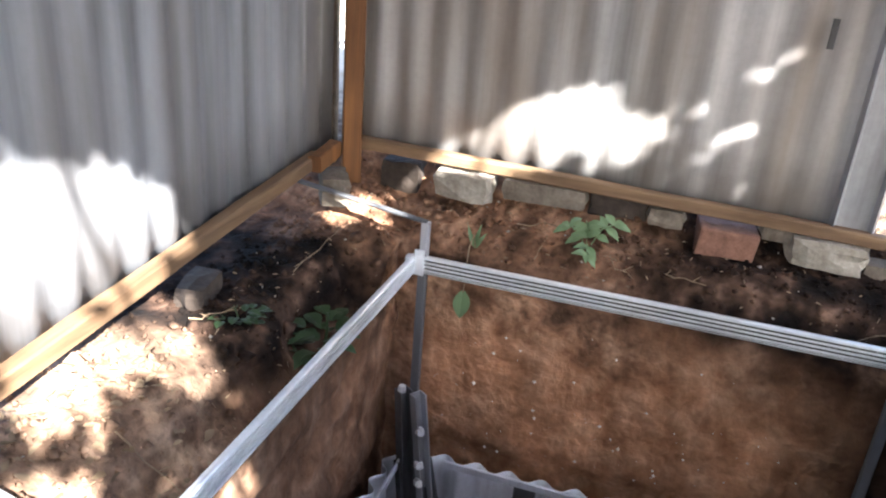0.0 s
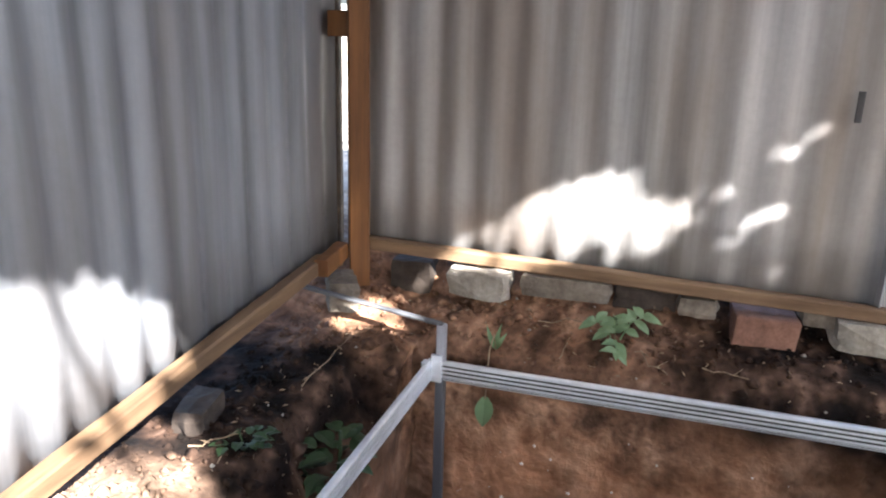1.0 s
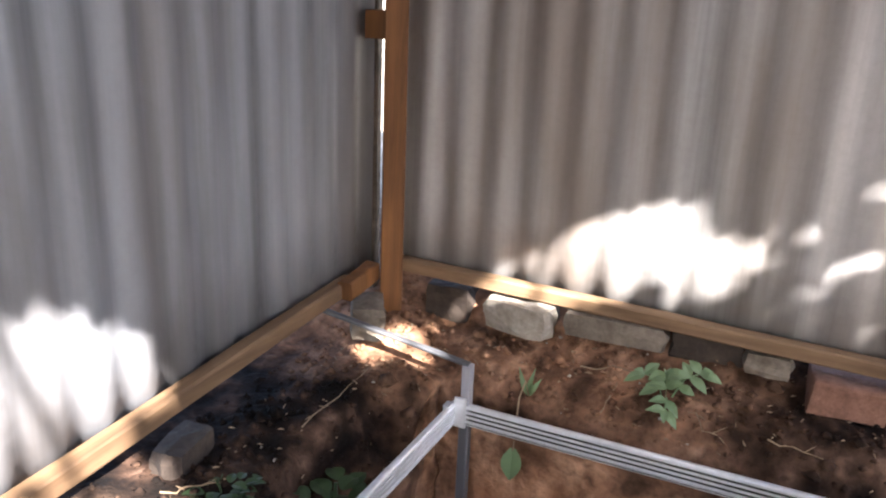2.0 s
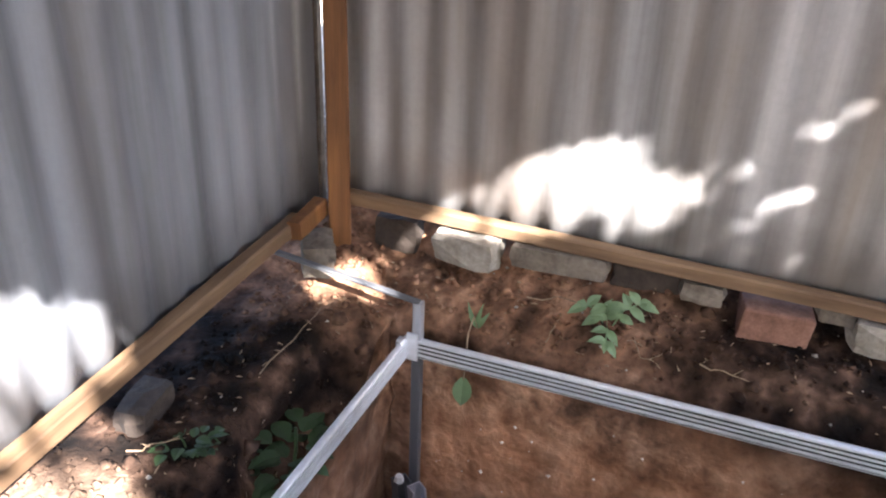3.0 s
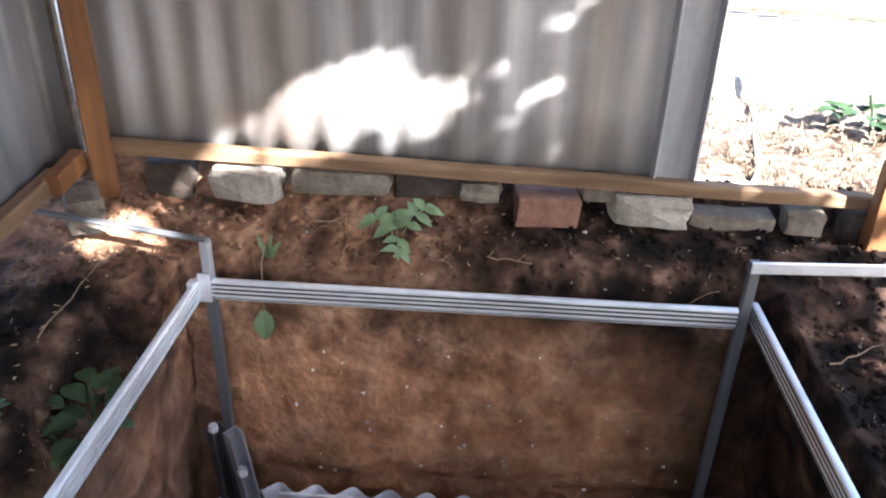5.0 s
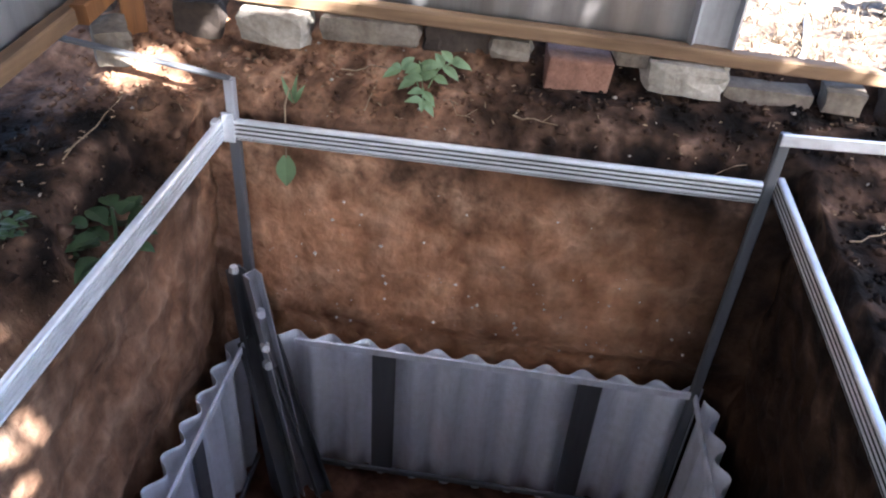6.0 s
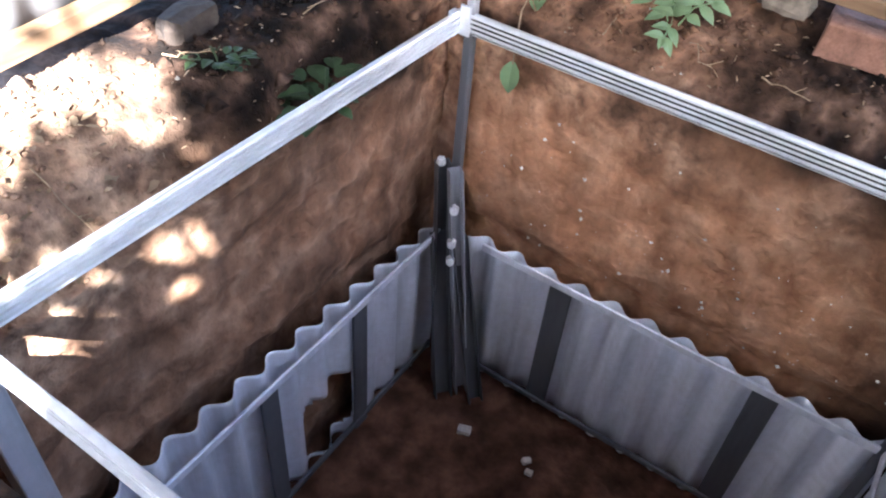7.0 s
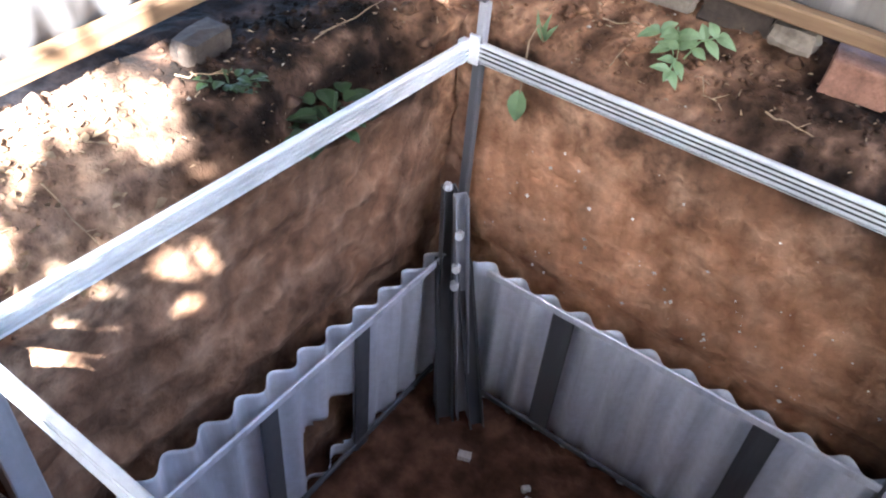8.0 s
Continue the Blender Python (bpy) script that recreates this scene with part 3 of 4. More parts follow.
def brick_bm(size, seed):
    bm = bmesh.new()
    bmesh.ops.create_cube(bm, size=1.0)
    bmesh.ops.bevel(bm, geom=bm.edges[:], offset=0.06, segments=2, affect="EDGES", profile=0.6)
    bmesh.ops.subdivide_edges(bm, edges=bm.edges[:], cuts=1, use_grid_fill=True)
    for v in bm.verts:
        v.co = Vector((v.co.x * size[0], v.co.y * size[1], (v.co.z + 0.5) * size[2]))
        v.co += Vector((noise.noise(v.co * 30), noise.noise(v.co * 30 + Vector((9, 0, 0))), noise.noise(v.co * 30 + Vector((0, 9, 0))))) * 0.004
    return bm


stone("stone", (0.126, 0.072, 0.058), (0.030, 0.199, 0.066), -8, PALE, "pale grey angular stone under the timber sill", 1, 0.8, 0.14)
stone("concrete_lump", (0.175, 0.08, 0.042), (0.205, 0.218, 0.086), 2, CONCRETE, "flat grey concrete lump under the sill", 2, 0.95, 0.07)
stone("stone", (0.12, 0.06, 0.060), (0.360, 0.236, 0.064), 5, DARKSTONE, "dark brown stone with the shade painted into its colour", 3, 0.8)
stone("stone", (0.072, 0.055, 0.038), (0.462, 0.216, 0.078), 0, CONCRETE, "small grey stone wedged under the sill", 4, 0.7)
red = tagged(link("brick", brick_bm((0.118, 0.10, 0.058), 3), BRICK), "worn reddish-brown clay brick end", "brick")
red.matrix_world = pose(0.583, 0.222, 0.044, 0, 2, 5)
stone("stone", (0.060, 0.05, 0.034), (0.680, 0.230, 0.084), 0, CONCRETE, "small grey stone between brick and pale rock", 5, 0.7)
stone("stone", (0.138, 0.076, 0.058), (0.777, 0.216, 0.050), -3, PALE, "pale whitish rock with a sloping side", 7, 0.65, 0.17)
stone("concrete_slab", (0.15, 0.07, 0.042), (0.925, 0.226, 0.034), -2, CONCRETE, "thin grey slab under the sill", 8, 0.95, 0.05)
blk = tagged(link("concrete_block", brick_bm((0.068, 0.05, 0.042), 7), CONCRETE), "small squared grey concrete block", "block")
blk.matrix_world = pose(1.050, 0.200, 0.054, 0, 0, -4)
stone("stone", (0.16, 0.08, 0.06), (1.20, 0.215, settle(1.2, 0.2)), -2, DARKSTONE, "long dark stone under the sill", 12, 0.8)
stone("stone", (0.16, 0.08, 0.06), (1.42, 0.215, settle(1.42, 0.2)), 4, CONCRETE, "grey stone under the sill", 13, 0.8)
stone("stone", (0.050, 0.090, 0.055), (-0.272, -0.368, settle(-0.26, -0.36) - 0.008), 10, DARKSTONE, "dark grey angular stone under the side sill", 9, 0.75)
stone("stone", (0.06, 0.09, 0.062), (-0.232, 0.080, settle(-0.22, 0.09) + 0.010), 30, CONCRETE, "grey stone by the corner post", 10, 0.8)
stone("stone", (0.09, 0.06, 0.070), (-0.13, 0.238, settle(-0.13, 0.22) - 0.004), 0, DARKSTONE, "dark stone in the corner shade", 14, 0.8)
stone("pebble", (0.030, 0.020, 0.014), (0.184, -0.146, FLOOR), 20, WHITE, "small white stone on the pit floor", 31, 0.9, 0.1, "pebble", "white pebbles on the pit floor")
stone("pebble", (0.020, 0.014, 0.012), (0.341, -0.128, FLOOR), 50, WHITE, "small pale stone on the pit floor", 32, 0.6, 0.2, "pebble", "white pebbles on the pit floor")
stone("pebble", (0.017, 0.013, 0.012), (0.360, -0.151, FLOOR), 10, WHITE, "small pale stone on the pit floor", 33, 0.6, 0.2, "pebble", "white pebbles on the pit floor")

# ---- plants ----
def blade(base, tip, width, droop=0.1, face=(0, 0, 1), n=6):
    """One leaf: a folded, drooping blade."""
    bm = bmesh.new()
    base, tip = Vector(base), Vector(tip)
    d = tip - base
    side = d.cross(Vector(face)).normalized()
    up = side.cross(d).normalized()
    rows = []
    for i in range(n + 1):
        t = i / n
        c = base + d * t + up * d.length * droop * math.sin(t * math.pi) * 1.2
        w = width / 2 * math.sin(math.pi * (0.04 + 0.94 * t) ** 0.75)
        rows.append([bm.verts.new(c - side * w + up * w * 0.25), bm.verts.new(c), bm.verts.new(c + side * w + up * w * 0.25)])
    for a, b in zip(rows, rows[1:]):
        bm.faces.new((a[0], a[1], b[1], b[0]))
        bm.faces.new((a[1], a[2], b[2], b[1]))
    return bm


def fern_plant(at, sprays, label, mat, rng):
    th = thing("seedling", label, "plant", at)
    for (dx, dy, dz, pairs, ln) in sprays:
        tip = Vector((dx, dy, dz))
        mid = tip * 0.5 + Vector((0, 0, 0.02))
        part("stem", rod([(0, 0, 0), mid, tip], 0.0016, 5), mat, th)
        for k in range(pairs):
            t = 0.35 + 0.6 * k / max(1, pairs - 1)
            c = (Vector((0, 0, 0)).lerp(mid, t * 2) if t < 0.5 else mid.lerp(tip, t * 2 - 1))
            axis = tip.normalized()
            s = axis.cross(Vector((0.2, -0.9, 0.5))).normalized()
            for sg in (-1, 1):
                w = (s * sg * 0.8 + axis * 0.5 + Vector((0, 0, rng.uniform(-0.7, -0.2)))).normalized() * ln * rng.uniform(0.75, 1.15)
                part("leaf", blade(c, c + w, ln * 0.52, 0.12, (0.1, -0.6, 0.8)), mat, th)
        part("leaf", blade(tip, tip + tip.normalized() * ln * 0.8 - Vector((0, 0, ln * 0.5)), ln * 0.42, 0.1, (0.1, -0.6, 0.8)), mat, th)
    return th


rng = random.Random(5)
fern_plant((0.318, 0.115, settle(0.318, 0.115)), [(-0.040, -0.01, 0.055, 2, 0.034), (-0.004, -0.025, 0.070, 3, 0.036), (0.048, 0.015, 0.066, 3, 0.034), (0.006, -0.05, 0.015, 2, 0.030)],
           "small green seedling with feathery drooping leaves", GREEN, rng)
hang = thing("sprig", "pale green sprig with one leaf hanging over the pit edge", "plant", (0.098, 0.060, settle(0.098, 0.1)))
part("stem", rod([(0, 0, 0), (0.004, -0.035, 0.045), (0.0, -0.052, 0.02), (-0.006, -0.045, -0.085)], 0.0015, 5), STRAW, hang)
part("leaf", blade((-0.006, -0.045, -0.080), (-0.010, -0.040, -0.148), 0.036, 0.05, (0.25, -1, 0.25)), GREEN, hang)
for d in ((0.012, -0.01, 0.06), (-0.02, 0.0, 0.05), (0.02, 0.005, 0.035)):
    part("leaf", blade((0, 0, 0.0), d, 0.010, 0.1, (0, -1, 0.4)), GREEN, hang)

bush = thing("weed", "low dark green broad-leaved weed at the pit rim", "plant", (-0.078, -0.295, settle(-0.078, -0.295) + 0.035))
part("stem", rod([(0, 0, -0.035), (0.005, 0.01, 0.03), (0.0, 0.02, 0.06)], 0.003, 6), DARKGREEN, bush)
for k in range(34):
    a = k * 2.4
    r = rng.uniform(0.015, 0.060)
    c = Vector((math.cos(a) * r * 0.7, math.sin(a) * r * 1.3, rng.uniform(0.0, 0.035)))
    d = Vector((math.cos(a + rng.uniform(-.5, .5)), math.sin(a), rng.uniform(-0.35, 0.2))) * rng.uniform(0.025, 0.042)
    part("leaf", blade(c, c + d, rng.uniform(0.022, 0.034), 0.08), DARKGREEN, bush)


copy_thing(bush, pose(1.50, 0.95, settle(1.50, 0.95) + 0.03, 0, 0, 60) @ Matrix.Scale(1.5, 4))
copy_thing(bush, pose(-0.175, -0.40, settle(-0.175, -0.40) + 0.004, 0, 0, 140) @ Matrix.Scale(0.55, 4))


# ---- twigs ----
def twig(p, q, r=0.0015, bend=0.012, seed=0, side=0.0):
    p, q = Vector(p), Vector(q)
    pts = []
    for i in range(7):
        t = i / 6
        pts.append(p.lerp(q, t) + Vector((noise.noise((t * 3, seed, 0)), noise.noise((t * 3, seed, 5)), 0.6 * noise.noise((t * 3, seed, 9)))) * bend)
    th = thing("twig", "thin dry pale twig lying on the soil", "twig", group="twigs on the soil")
    part("shoot", rod(pts, r, 6, taper=0.5), STRAW, th)
    if side:
        m = pts[4]
        part("side_shoot", rod([m, m + Vector((side, side * 0.4, 0.012))], r * 0.6, 5, taper=0.5), STRAW, th)
    return th


def low(x, y, up=0.008):
    return (x, y, ground_height(x, y) + up)


for k, (x0, y0, x1, y1, sd) in enumerate(((0.165, 0.135, 0.285, 0.152, 0.0), (0.356, 0.103, 0.420, 0.078, 0.02), (0.760, 0.02, 0.885, 0.062, 0.0), (-0.170, -0.225, -0.165, -0.03, 0.0),
                                         (0.48, 0.10, 0.56, 0.085, 0.015), (0.22, 0.075, 0.235, 0.11, 0.0), (-0.24, -0.45, -0.18, -0.40, 0.02), (1.02, -0.10, 1.12, -0.05, 0.0), (-0.19, -0.72, -0.08, -0.70, 0.02))):
    twig(low(x0, y0), low(x1, y1, 0.014), seed=k * 3, side=sd)

# ---- crumbs of soil, grit and dry bits scattered on the ground ----
def scatter(name, label, mat, n, size, area, seed, flat=0.6):
    rnd = random.Random(seed)
    verts, faces = [], []
    for _ in range(n):
        x, y = rnd.uniform(area[0], area[1]), rnd.uniform(area[2], area[3])
        if PIT_X[0] - 0.012 < x < PIT_X[1] + 0.012 and PIT_Y[0] - 0.012 < y < PIT_Y[1] + 0.012:
            continue
        r = size * rnd.uniform(0.4, 1.0) ** 2 + 0.0012
        c = Vector((x, y, ground_height(x, y) + r * flat * 0.35))
        b = len(verts)
        a0 = rnd.uniform(0, 6.3)
        for k in range(5):
            a = a0 + k * math.tau / 5 + rnd.uniform(-0.3, 0.3)
            q = r * rnd.uniform(0.7, 1.2)
            verts.append(c + Vector((math.cos(a) * q, math.sin(a) * q, rnd.uniform(-0.3, 0.2) * r * flat)))
        verts.append(c + Vector((rnd.uniform(-.3, .3) * r, rnd.uniform(-.3, .3) * r, r * flat)))
        verts.append(c - Vector((0, 0, r * flat)))
        for k in range(5):
            faces += [(b + k, b + (k + 1) % 5, b + 5), (b + (k + 1) % 5, b + k, b + 6)]
    me = bpy.data.meshes.new(name)
    me.from_pydata(verts, [], faces)
    me.polygons.foreach_set("use_smooth", [True] * len(me.polygons))
    me.materials.append(mat)
    return tagged(new(name, me), label, "soil" if "soil" in name else "gravel", kind="stuff")


scatter("soil_crumbs", "loose dark crumbs of topsoil", SOIL, 9000, 0.0085, (-0.33, 1.45, -1.3, 0.30), 3, 0.8)
scatter("soil_clods", "broken clods of brown topsoil", SOIL, 700, 0.019, (-0.30, 1.40, -1.1, 0.20), 14, 0.75)
scatter("soil_grit", "small pale stones and dry bits in the soil", PALE, 260, 0.0045, (-0.30, 1.4, -1.2, 0.26), 8, 0.7)

rnd = random.Random(21)
fl_v, fl_f = [], []
for _ in range(110):
    x, z = rnd.uniform(0.03, 0.88), -0.12 - 0.38 * rnd.random() ** 0.6
    p = Vector((x, PIT_Y[1], z))
    w = 0.016 * noise.noise(p * 6) + 0.013 * noise.noise(p * 15) + 0.008 * noise.noise(p * 40)
    c = Vector((x, PIT_Y[1] + w * 0.8 - 0.006, z))
    r = 0.0012 + 0.0048 * rnd.random() ** 3
    k = len(fl_v)
    for d in ((1, 0, 0), (-1, 0, 0), (0, 1, 0), (0, -1, 0), (0, 0, 1), (0, 0, -1)):
        fl_v.append(c + Vector(d) * r * rnd.uniform(0.6, 1.3))
    fl_f += [(k + a, k + b, k + e) for a, b, e in ((0, 2, 4), (2, 1, 4), (1, 3, 4), (3, 0, 4), (2, 0, 5), (1, 2, 5), (3, 1, 5), (0, 3, 5))]
me = bpy.data.meshes.new("wall_grit")
me.from_pydata(fl_v, [], fl_f)
me.materials.append(WHITE)
tagged(new("wall_grit", me), "small pale stones bedded in the clay wall", "gravel", kind="stuff")

def litter(name, n, seed):
    rnd = random.Random(seed)
    verts, faces = [], []
    for _ in range(n):
        x, y = rnd.uniform(-0.27, 1.4), rnd.uniform(-1.2, 0.24)
        if PIT_X[0] - 0.012 < x < PIT_X[1] + 0.012 and PIT_Y[0] - 0.012 < y < PIT_Y[1] + 0.012:
            continue
        a, ln = rnd.uniform(0, 6.3), rnd.uniform(0.004, 0.015)
        c = Vector((x, y, ground_height(x, y) + 0.003))
        d = Vector((math.cos(a), math.sin(a), rnd.uniform(-0.2, 0.5))) * ln
        s = Vector((-math.sin(a), math.cos(a), 0)) * rnd.uniform(0.0006, 0.0016)
        u = Vector((0, 0, 0.0012))
        k = len(verts)
        verts += [c - s, c + s, c + d * 0.5 + u * 2, c + d - s * 0.4, c + d + s * 0.4, c + d * 0.5 - u]
        faces += [(k, k + 1, k + 2), (k + 2, k + 3, k + 4), (k, k + 2, k + 3, k + 5), (k + 1, k + 5, k + 4, k + 2)]
    me = bpy.data.meshes.new(name)
    me.from_pydata(verts, [], faces)
    me.materials.append(STRAW)
    return tagged(new(name, me), "short dry stalks and straw strewn over the soil", "straw", kind="stuff")


litter("straw_litter", 1500, 17)


def dry_leaves(name, n, area, seed):
    """Small curled dead leaves lying loose."""
    rnd = random.Random(seed)
    verts, faces = [], []
    for _ in range(n):
        x, y = rnd.uniform(area[0], area[1]), rnd.uniform(area[2], area[3])
        if PIT_X[0] - 0.02 < x < PIT_X[1] + 0.02 and PIT_Y[0] - 0.02 < y < PIT_Y[1] + 0.02:
            continue
        a, ln = rnd.uniform(0, 6.3), rnd.uniform(0.009, 0.020)
        d = Vector((math.cos(a), math.sin(a), rnd.uniform(-0.1, 0.3)))
        w = Vector((-math.sin(a), math.cos(a), rnd.uniform(-0.2, 0.4))) * rnd.uniform(0.25, 0.45)
        c = Vector((x, y, ground_height(x, y) + 0.005))
        k = len(verts)
        curl = Vector((0, 0, rnd.uniform(0.15, 0.45)))
        for t, q in ((0.0, 0.05), (0.3, 0.9), (0.65, 0.8), (1.0, 0.04)):
            for side in (-1, 0, 1):
                verts.append(c + (d * t + w * q * side + curl * q * abs(side) * 0.6 + curl * t * t * 0.5) * ln)
        for r in range(3):
            for q in range(2):
                b = k + r * 3 + q
                faces.append((b, b + 1, b + 4, b + 3))
    me = bpy.data.meshes.new(name)
    me.from_pydata(verts, [], faces)
    me.polygons.foreach_set("use_smooth", [True] * len(me.polygons))
    me.materials.append(STRAW)
    return tagged(new(name, me), "curled dead leaves strewn on dry soil", "leaf litter", kind="stuff")


dry_leaves("leaf_litter", 900, (-0.29, 0.30, -1.25, -0.60), 31)

# ---- outside: hose, rail, grass ----
HOSE_RUN = [(0.915, 0.47), (0.94, 0.53), (0.975, 0.55), (1.02, 0.50), (1.055, 0.50), (1.08, 0.55), (1.11, 0.64), (1.15, 0.78), (1.19, 0.93), (1.23, 1.10), (1.30, 1.50)]
hose = tagged(link("hose", rod([(x, y, ground_height(x, y) + 0.006) for x, y in HOSE_RUN], 0.008, 8), HOSE), "thin white hose trailing over the ground outside", "hose")
far_rail = thing("pole", "thin grey weathered pole lying on bright ground", "pole")
part("shaft", rod([(1.30, 2.52, 0.0), (1.64, 2.45, 0.01), (2.3, 2.30, 0.01), (3.4, 2.1, 0.0)], 0.022, 8), CONCRETE, far_rail)
part("peg", rod([(1.72, 2.44, -0.02), (1.74, 2.45, 0.16)], 0.010, 8), PALE, far_rail)


def tufts(name, n, seed):
    rnd = random.Random(seed)
    verts, faces = [], []
    for _ in range(n):
        x, y = rnd.uniform(0.7, 2.2), rnd.uniform(0.42, 1.25)
        for _ in range(7):
            a, ln = rnd.uniform(0, 6.3), rnd.uniform(0.015, 0.05)
            b = Vector((x + rnd.uniform(-.015, .015), y + rnd.uniform(-.015, .015), 0))
            b.z = ground_height(b.x, b.y) - 0.004
            d = Vector((math.cos(a) * 0.5, math.sin(a) * 0.5, rnd.uniform(0.4, 1.0))) * ln
            s = Vector((-math.sin(a), math.cos(a), 0)) * 0.0022
            k = len(verts)
            verts += [b - s, b + s, b + d * 0.6 + s * 0.8, b + d * 0.6 - s * 0.8, b + d + Vector((math.cos(a), math.sin(a), -0.4)) * ln * 0.25]
            faces += [(k, k + 1, k + 2, k + 3), (k + 3, k + 2, k + 4)]
    me = bpy.data.meshes.new(name)
    me.from_pydata(verts, [], faces)
    me.materials.append(STRAW)
    return tagged(new(name, me), "dry straw-coloured grass on the sunlit ground", "grass", kind="stuff")


tufts("dry_grass", 520, 4)

# ---- a leafy tree out of view, its crown holed to dapple the sunlight ----
E1 = Vector((-SUN.y, SUN.x, 0)).normalized()
E2 = SUN.cross(E1)
# sun patches: leaves are left out along the ray to each
gaps_blob = [(-0.005, 0.152, 0.026), (0.03, 0.160, 0.028), (0.06, 0.158, 0.036), (0.10, 0.175, 0.048), (0.14, 0.208, 0.060), (0.19, 0.230, 0.062), (0.24, 0.265, 0.052), (0.285, 0.275, 0.036), (0.303, 0.290, 0.018),
             (0.335, 0.230, 0.032), (0.335, 0.258, 0.026), (0.37, 0.250, 0.038), (0.405, 0.265, 0.018), (0.430, 0.270, 0.006)]
gaps_back = [(0.446, 0.340, 0.008), (0.485, 0.334, 0.022), (0.507, 0.336, 0.020), (0.57, 0.409, 0.018), (0.605, 0.416, 0.024), (0.632, 0.445, 0.020), (0.556, 0.290, 0.013), (0.548, 0.270, 0.012),
             (0.62, 0.349, 0.011), (0.605, 0.308, 0.010), (0.484, 0.221, 0.011), (0.521, 0.237, 0.010), (0.452, 0.170, 0.011), (0.523, 0.183, 0.010), (0.607, 0.189, 0.015), (0.369, 0.149, 0.009)]
gaps_soil = [(-0.325, -0.463, 0.045), (-0.242, -0.455, 0.030), (-0.274, -0.579, 0.042), (-0.212, -0.537, 0.036), (-0.315, -0.644, 0.050), (-0.264, -0.734, 0.030), (-0.142, -0.570, 0.032), (-0.110, -0.576, 0.018),
             (-0.068, -0.562, 0.012), (-0.212, -0.700, 0.022), (-0.186, -0.728, 0.016), (-0.123, -0.695, 0.016), (-0.152, -0.764, 0.018), (-0.196, -0.854, 0.016), (-0.110, -0.857, 0.026), (-0.138, -0.870, 0.028),
             (-0.125, -0.828, 0.020), (-0.042, -0.907, 0.020), (-0.041, -0.773, 0.008), (0.109, -1.009, 0.022), (0.099, -0.982, 0.016), (0.234, -1.039, 0.014), (0.136, -1.018, 0.016), (-0.26, -0.92, 0.030), (-0.27, -0.515, 0.036)]
gaps_rail = [(-0.023, -0.68, 0.010), (-0.023, -0.73, 0.014), (-0.024, -0.78, 0.018), (-0.025, -0.84, 0.020), (-0.025, -0.895, 0.020), (0.05, -0.905, 0.020), (0.12, -0.905, 0.012), (-0.06, -0.935, 0.032), (-0.105, -0.895, 0.030), (0.10, -1.01, 0.034), (0.14, -1.04, 0.030), (0.02, -0.985, 0.028)]
gaps_corner = [(-0.150, 0.085, 0.032), (-0.125, 0.075, 0.026), (-0.185, 0.035, 0.027), (-0.170, 0.058, 0.020), (-0.134, 0.162, 0.016), (-0.122, 0.226, 0.016), (-0.035, -0.044, 0.009)]
gaps_clay = [(-0.625, -0.124, 0.026), (-0.60, -0.115, 0.015), (-0.746, -0.086, 0.020), (-0.655, -0.207, 0.012), (-0.63, -0.20, 0.012), (-0.803, -0.122, 0.014), (-0.845, -0.122, 0.015), (-0.775, -0.168, 0.008)]
gaps_side = [(-0.53, 0.250, 0.030), (-0.50, 0.205, 0.050), (-0.43, 0.165, 0.044), (-0.39, 0.130, 0.030), (-0.62, 0.28, 0.030), (-0.61, 0.23, 0.045), (-0.63, 0.17, 0.045), (-0.66, 0.25, 0.050), (-0.66, 0.14, 0.040), (-0.72, 0.22, 0.070), (-0.72, 0.12, 0.050)]
gap_list = ([((x, WALL_Y - 0.01, z), r) for x, z, r in gaps_blob + gaps_back] + [((x, y, 0.02), r) for x, y, r in gaps_soil] + [((x, y, 0.0), r) for x, y, r in gaps_rail]
            + [((-0.045, y, z), r) for y, z, r in gaps_clay] + [((WALL_X, y, z), r) for y, z, r in gaps_side] + [((x, y, 0.05), r) for x, y, r in gaps_corner]
            + [((-0.012, 0.18, 0.134), 0.022), ((0.018, 0.18, 0.137), 0.024), ((-0.067, 0.18, 0.122), 0.016)])
GAPS = np.array([(Vector(p).dot(E1), Vector(p).dot(E2), r) for p, r in gap_list])
MID = Vector((0.25, -0.35, 0.0))


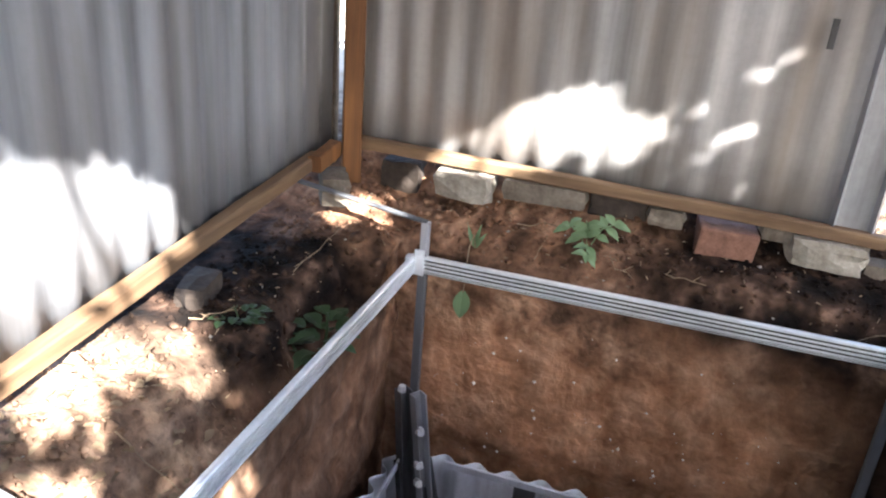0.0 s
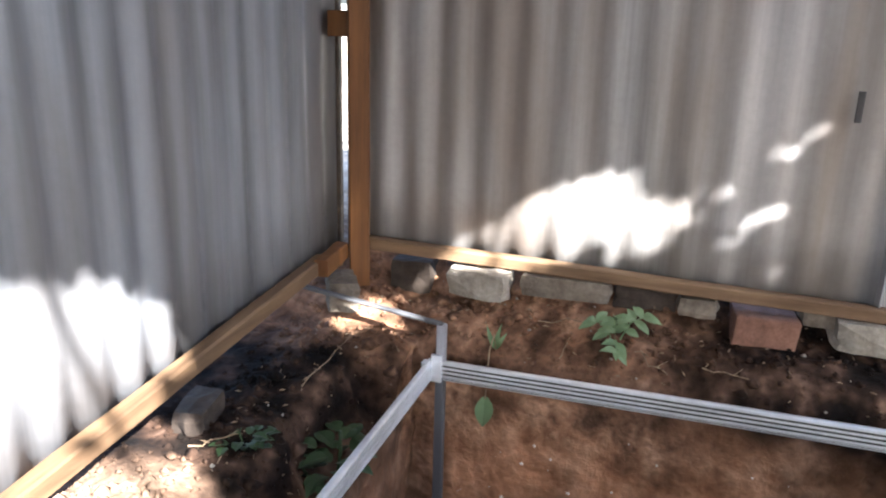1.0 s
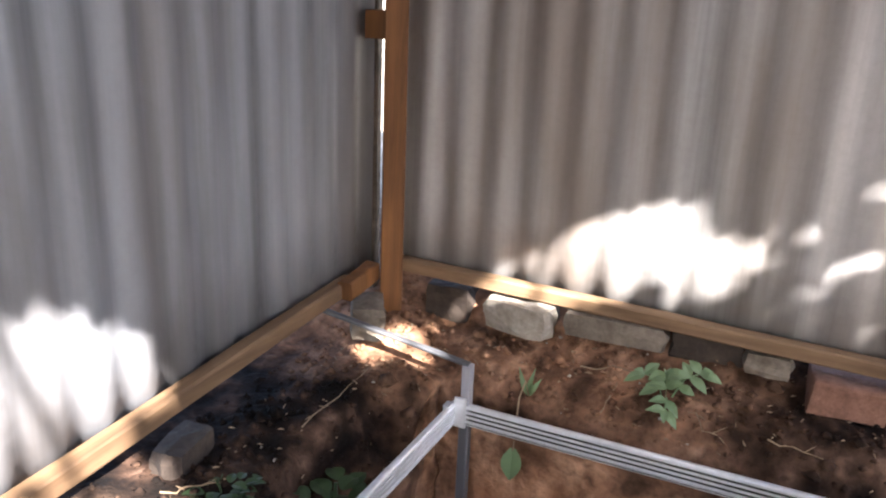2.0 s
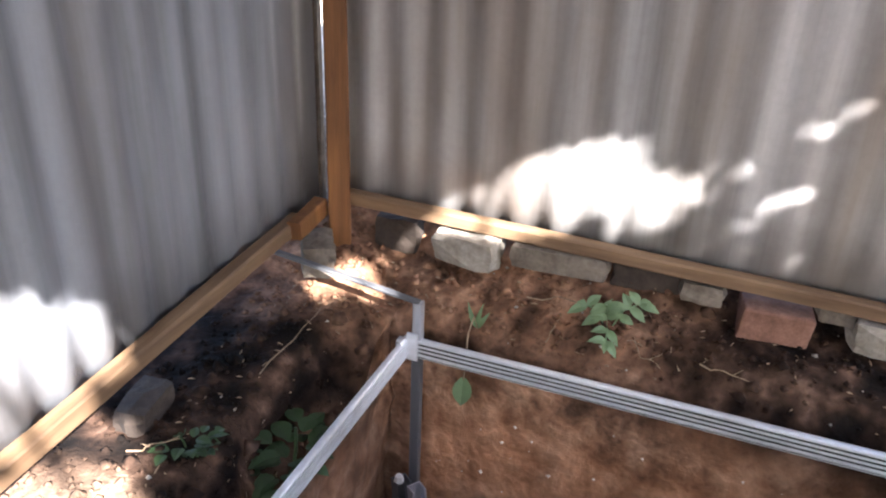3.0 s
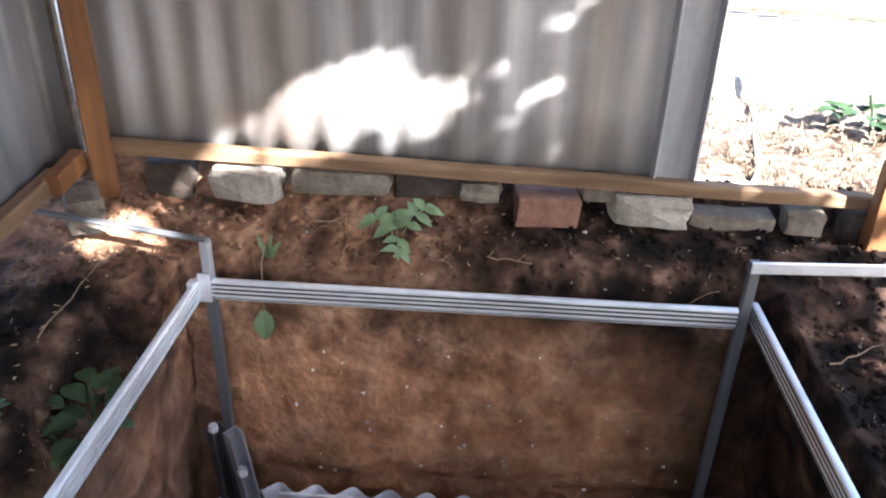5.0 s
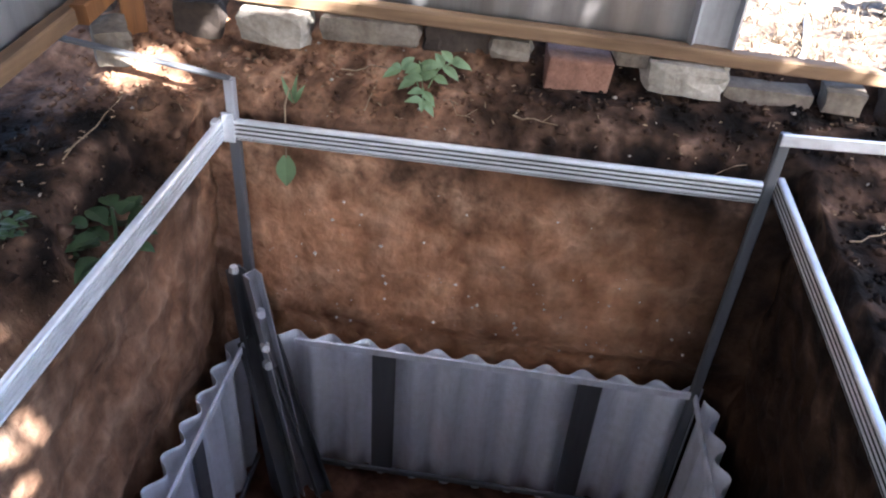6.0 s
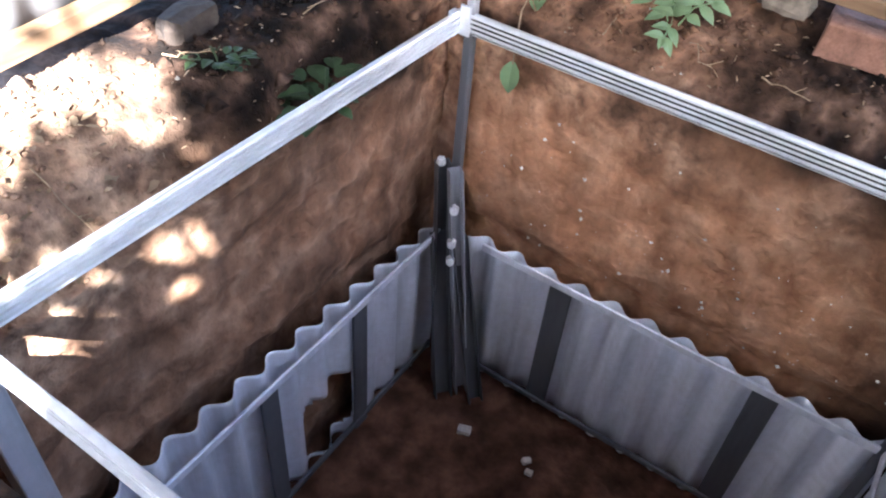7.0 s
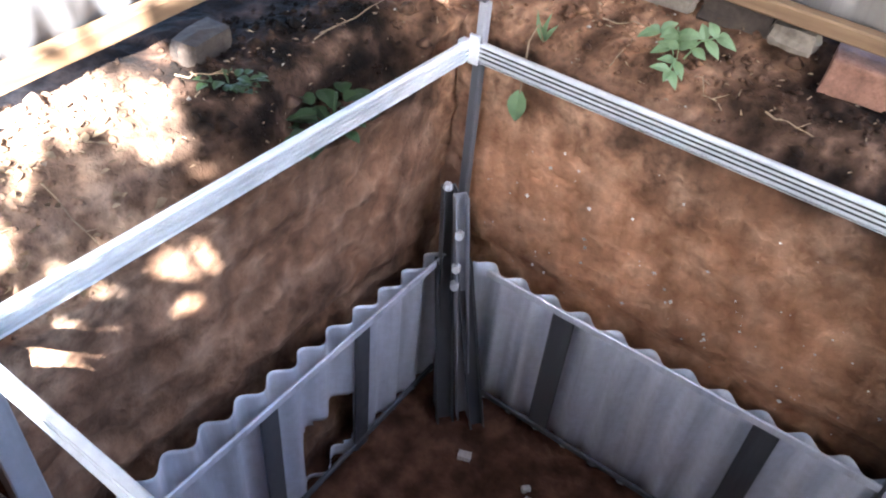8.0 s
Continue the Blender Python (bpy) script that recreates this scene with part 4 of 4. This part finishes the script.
def make_tree():
    centre = E1 * -0.17 + E2 * -0.04 + SUN * (2.6 + MID.dot(SUN))
    o = Vector((centre.x + 0.38, centre.y - 0.52, -0.04))
    top = centre - o
    th = thing("tree", "leafy broad-crowned tree out of view, placed to dapple the sunlight", "tree", o)
    part("trunk", rod([(0, 0, 0), (0.03, -0.02, top.z * 0.3), top * 0.5 + Vector((0.12, -0.12, 0)), top * 0.8 + Vector((0.14, -0.14, 0)), top + Vector((0.2, -0.2, 0.25))], 0.10, 12, taper=0.35), BARK, th)
    for k in range(7):
        t = 0.45 + 0.07 * k
        a = Vector((0.12, -0.12, 0)) + top * t
        w = k * 2.4
        b = top + SUN * 0.35 + (E1 * math.cos(w) * 0.8 + E2 * math.sin(w) * 0.7)
        part("limb", rod([a, a.lerp(b, 0.35) + SUN * 0.12, a.lerp(b, 0.7) + SUN * 0.08, b], 0.018, 8, taper=0.25), BARK, th)
    rnd = np.random.RandomState(11)
    n = 62000
    e1, e2 = rnd.uniform(-1.45, 1.00, n), rnd.uniform(-1.30, 1.22, n)
    rho = (np.abs((e1 + 0.24) / 1.13) ** 2.6 + np.abs((e2 + 0.04) / 1.16) ** 2.6) ** (1 / 2.6)
    ang = np.arctan2(e2, e1)
    keep = rho < 1 + 0.10 * np.sin(ang * 5 + 1) + 0.06 * np.sin(ang * 11) + 0.05 * rnd.normal(size=n)
    e1, e2, rho = e1[keep], e2[keep], rho[keep]
    n = len(e1)
    thick = 0.25 + 0.75 * np.sqrt(np.clip(1 - rho ** 2, 0, 1))
    dd = 2.35 + (rnd.uniform(0, 1, n) ** 1.4) * thick + 0.10 * np.sin(e1 * 7) * np.sin(e2 * 6 + 1)
    half = rnd.uniform(0.020, 0.040, n)
    clear = np.ones(n, bool)
    for g1, g2, r in GAPS:
        clear &= np.hypot(e1 - g1, e2 - g2) > (r * 1.05 + half * 0.55 if r > 0.025 else r * 0.5 + half * 0.4)
    verts, faces = [], []
    for a, b, d, h in zip(e1[clear], e2[clear], dd[clear], half[clear]):
        c = E1 * a + E2 * b + SUN * (d + MID.dot(SUN)) - o
        ax = Vector(rnd.normal(size=3)).normalized()
        nn = (SUN * 1.2 + Vector(rnd.normal(size=3)) * 0.5).normalized()
        ax = (ax - nn * ax.dot(nn)).normalized()
        s = nn.cross(ax)
        k = len(verts)
        verts += [c - ax * h, c - ax * h * 0.3 + s * h * 0.5, c + ax * h * 0.45 + s * h * 0.38, c + ax * h - nn * h * 0.2, c + ax * h * 0.45 - s * h * 0.38, c - ax * h * 0.3 - s * h * 0.5]
        faces += [(k, k + 1, k + 2, k + 3), (k, k + 3, k + 4, k + 5)]
    me = bpy.data.meshes.new("crown")
    me.from_pydata(verts, [], faces)
    me.materials.append(TREELEAF)
    crown = new("crown", me)
    crown.parent = th
    return th


make_tree()
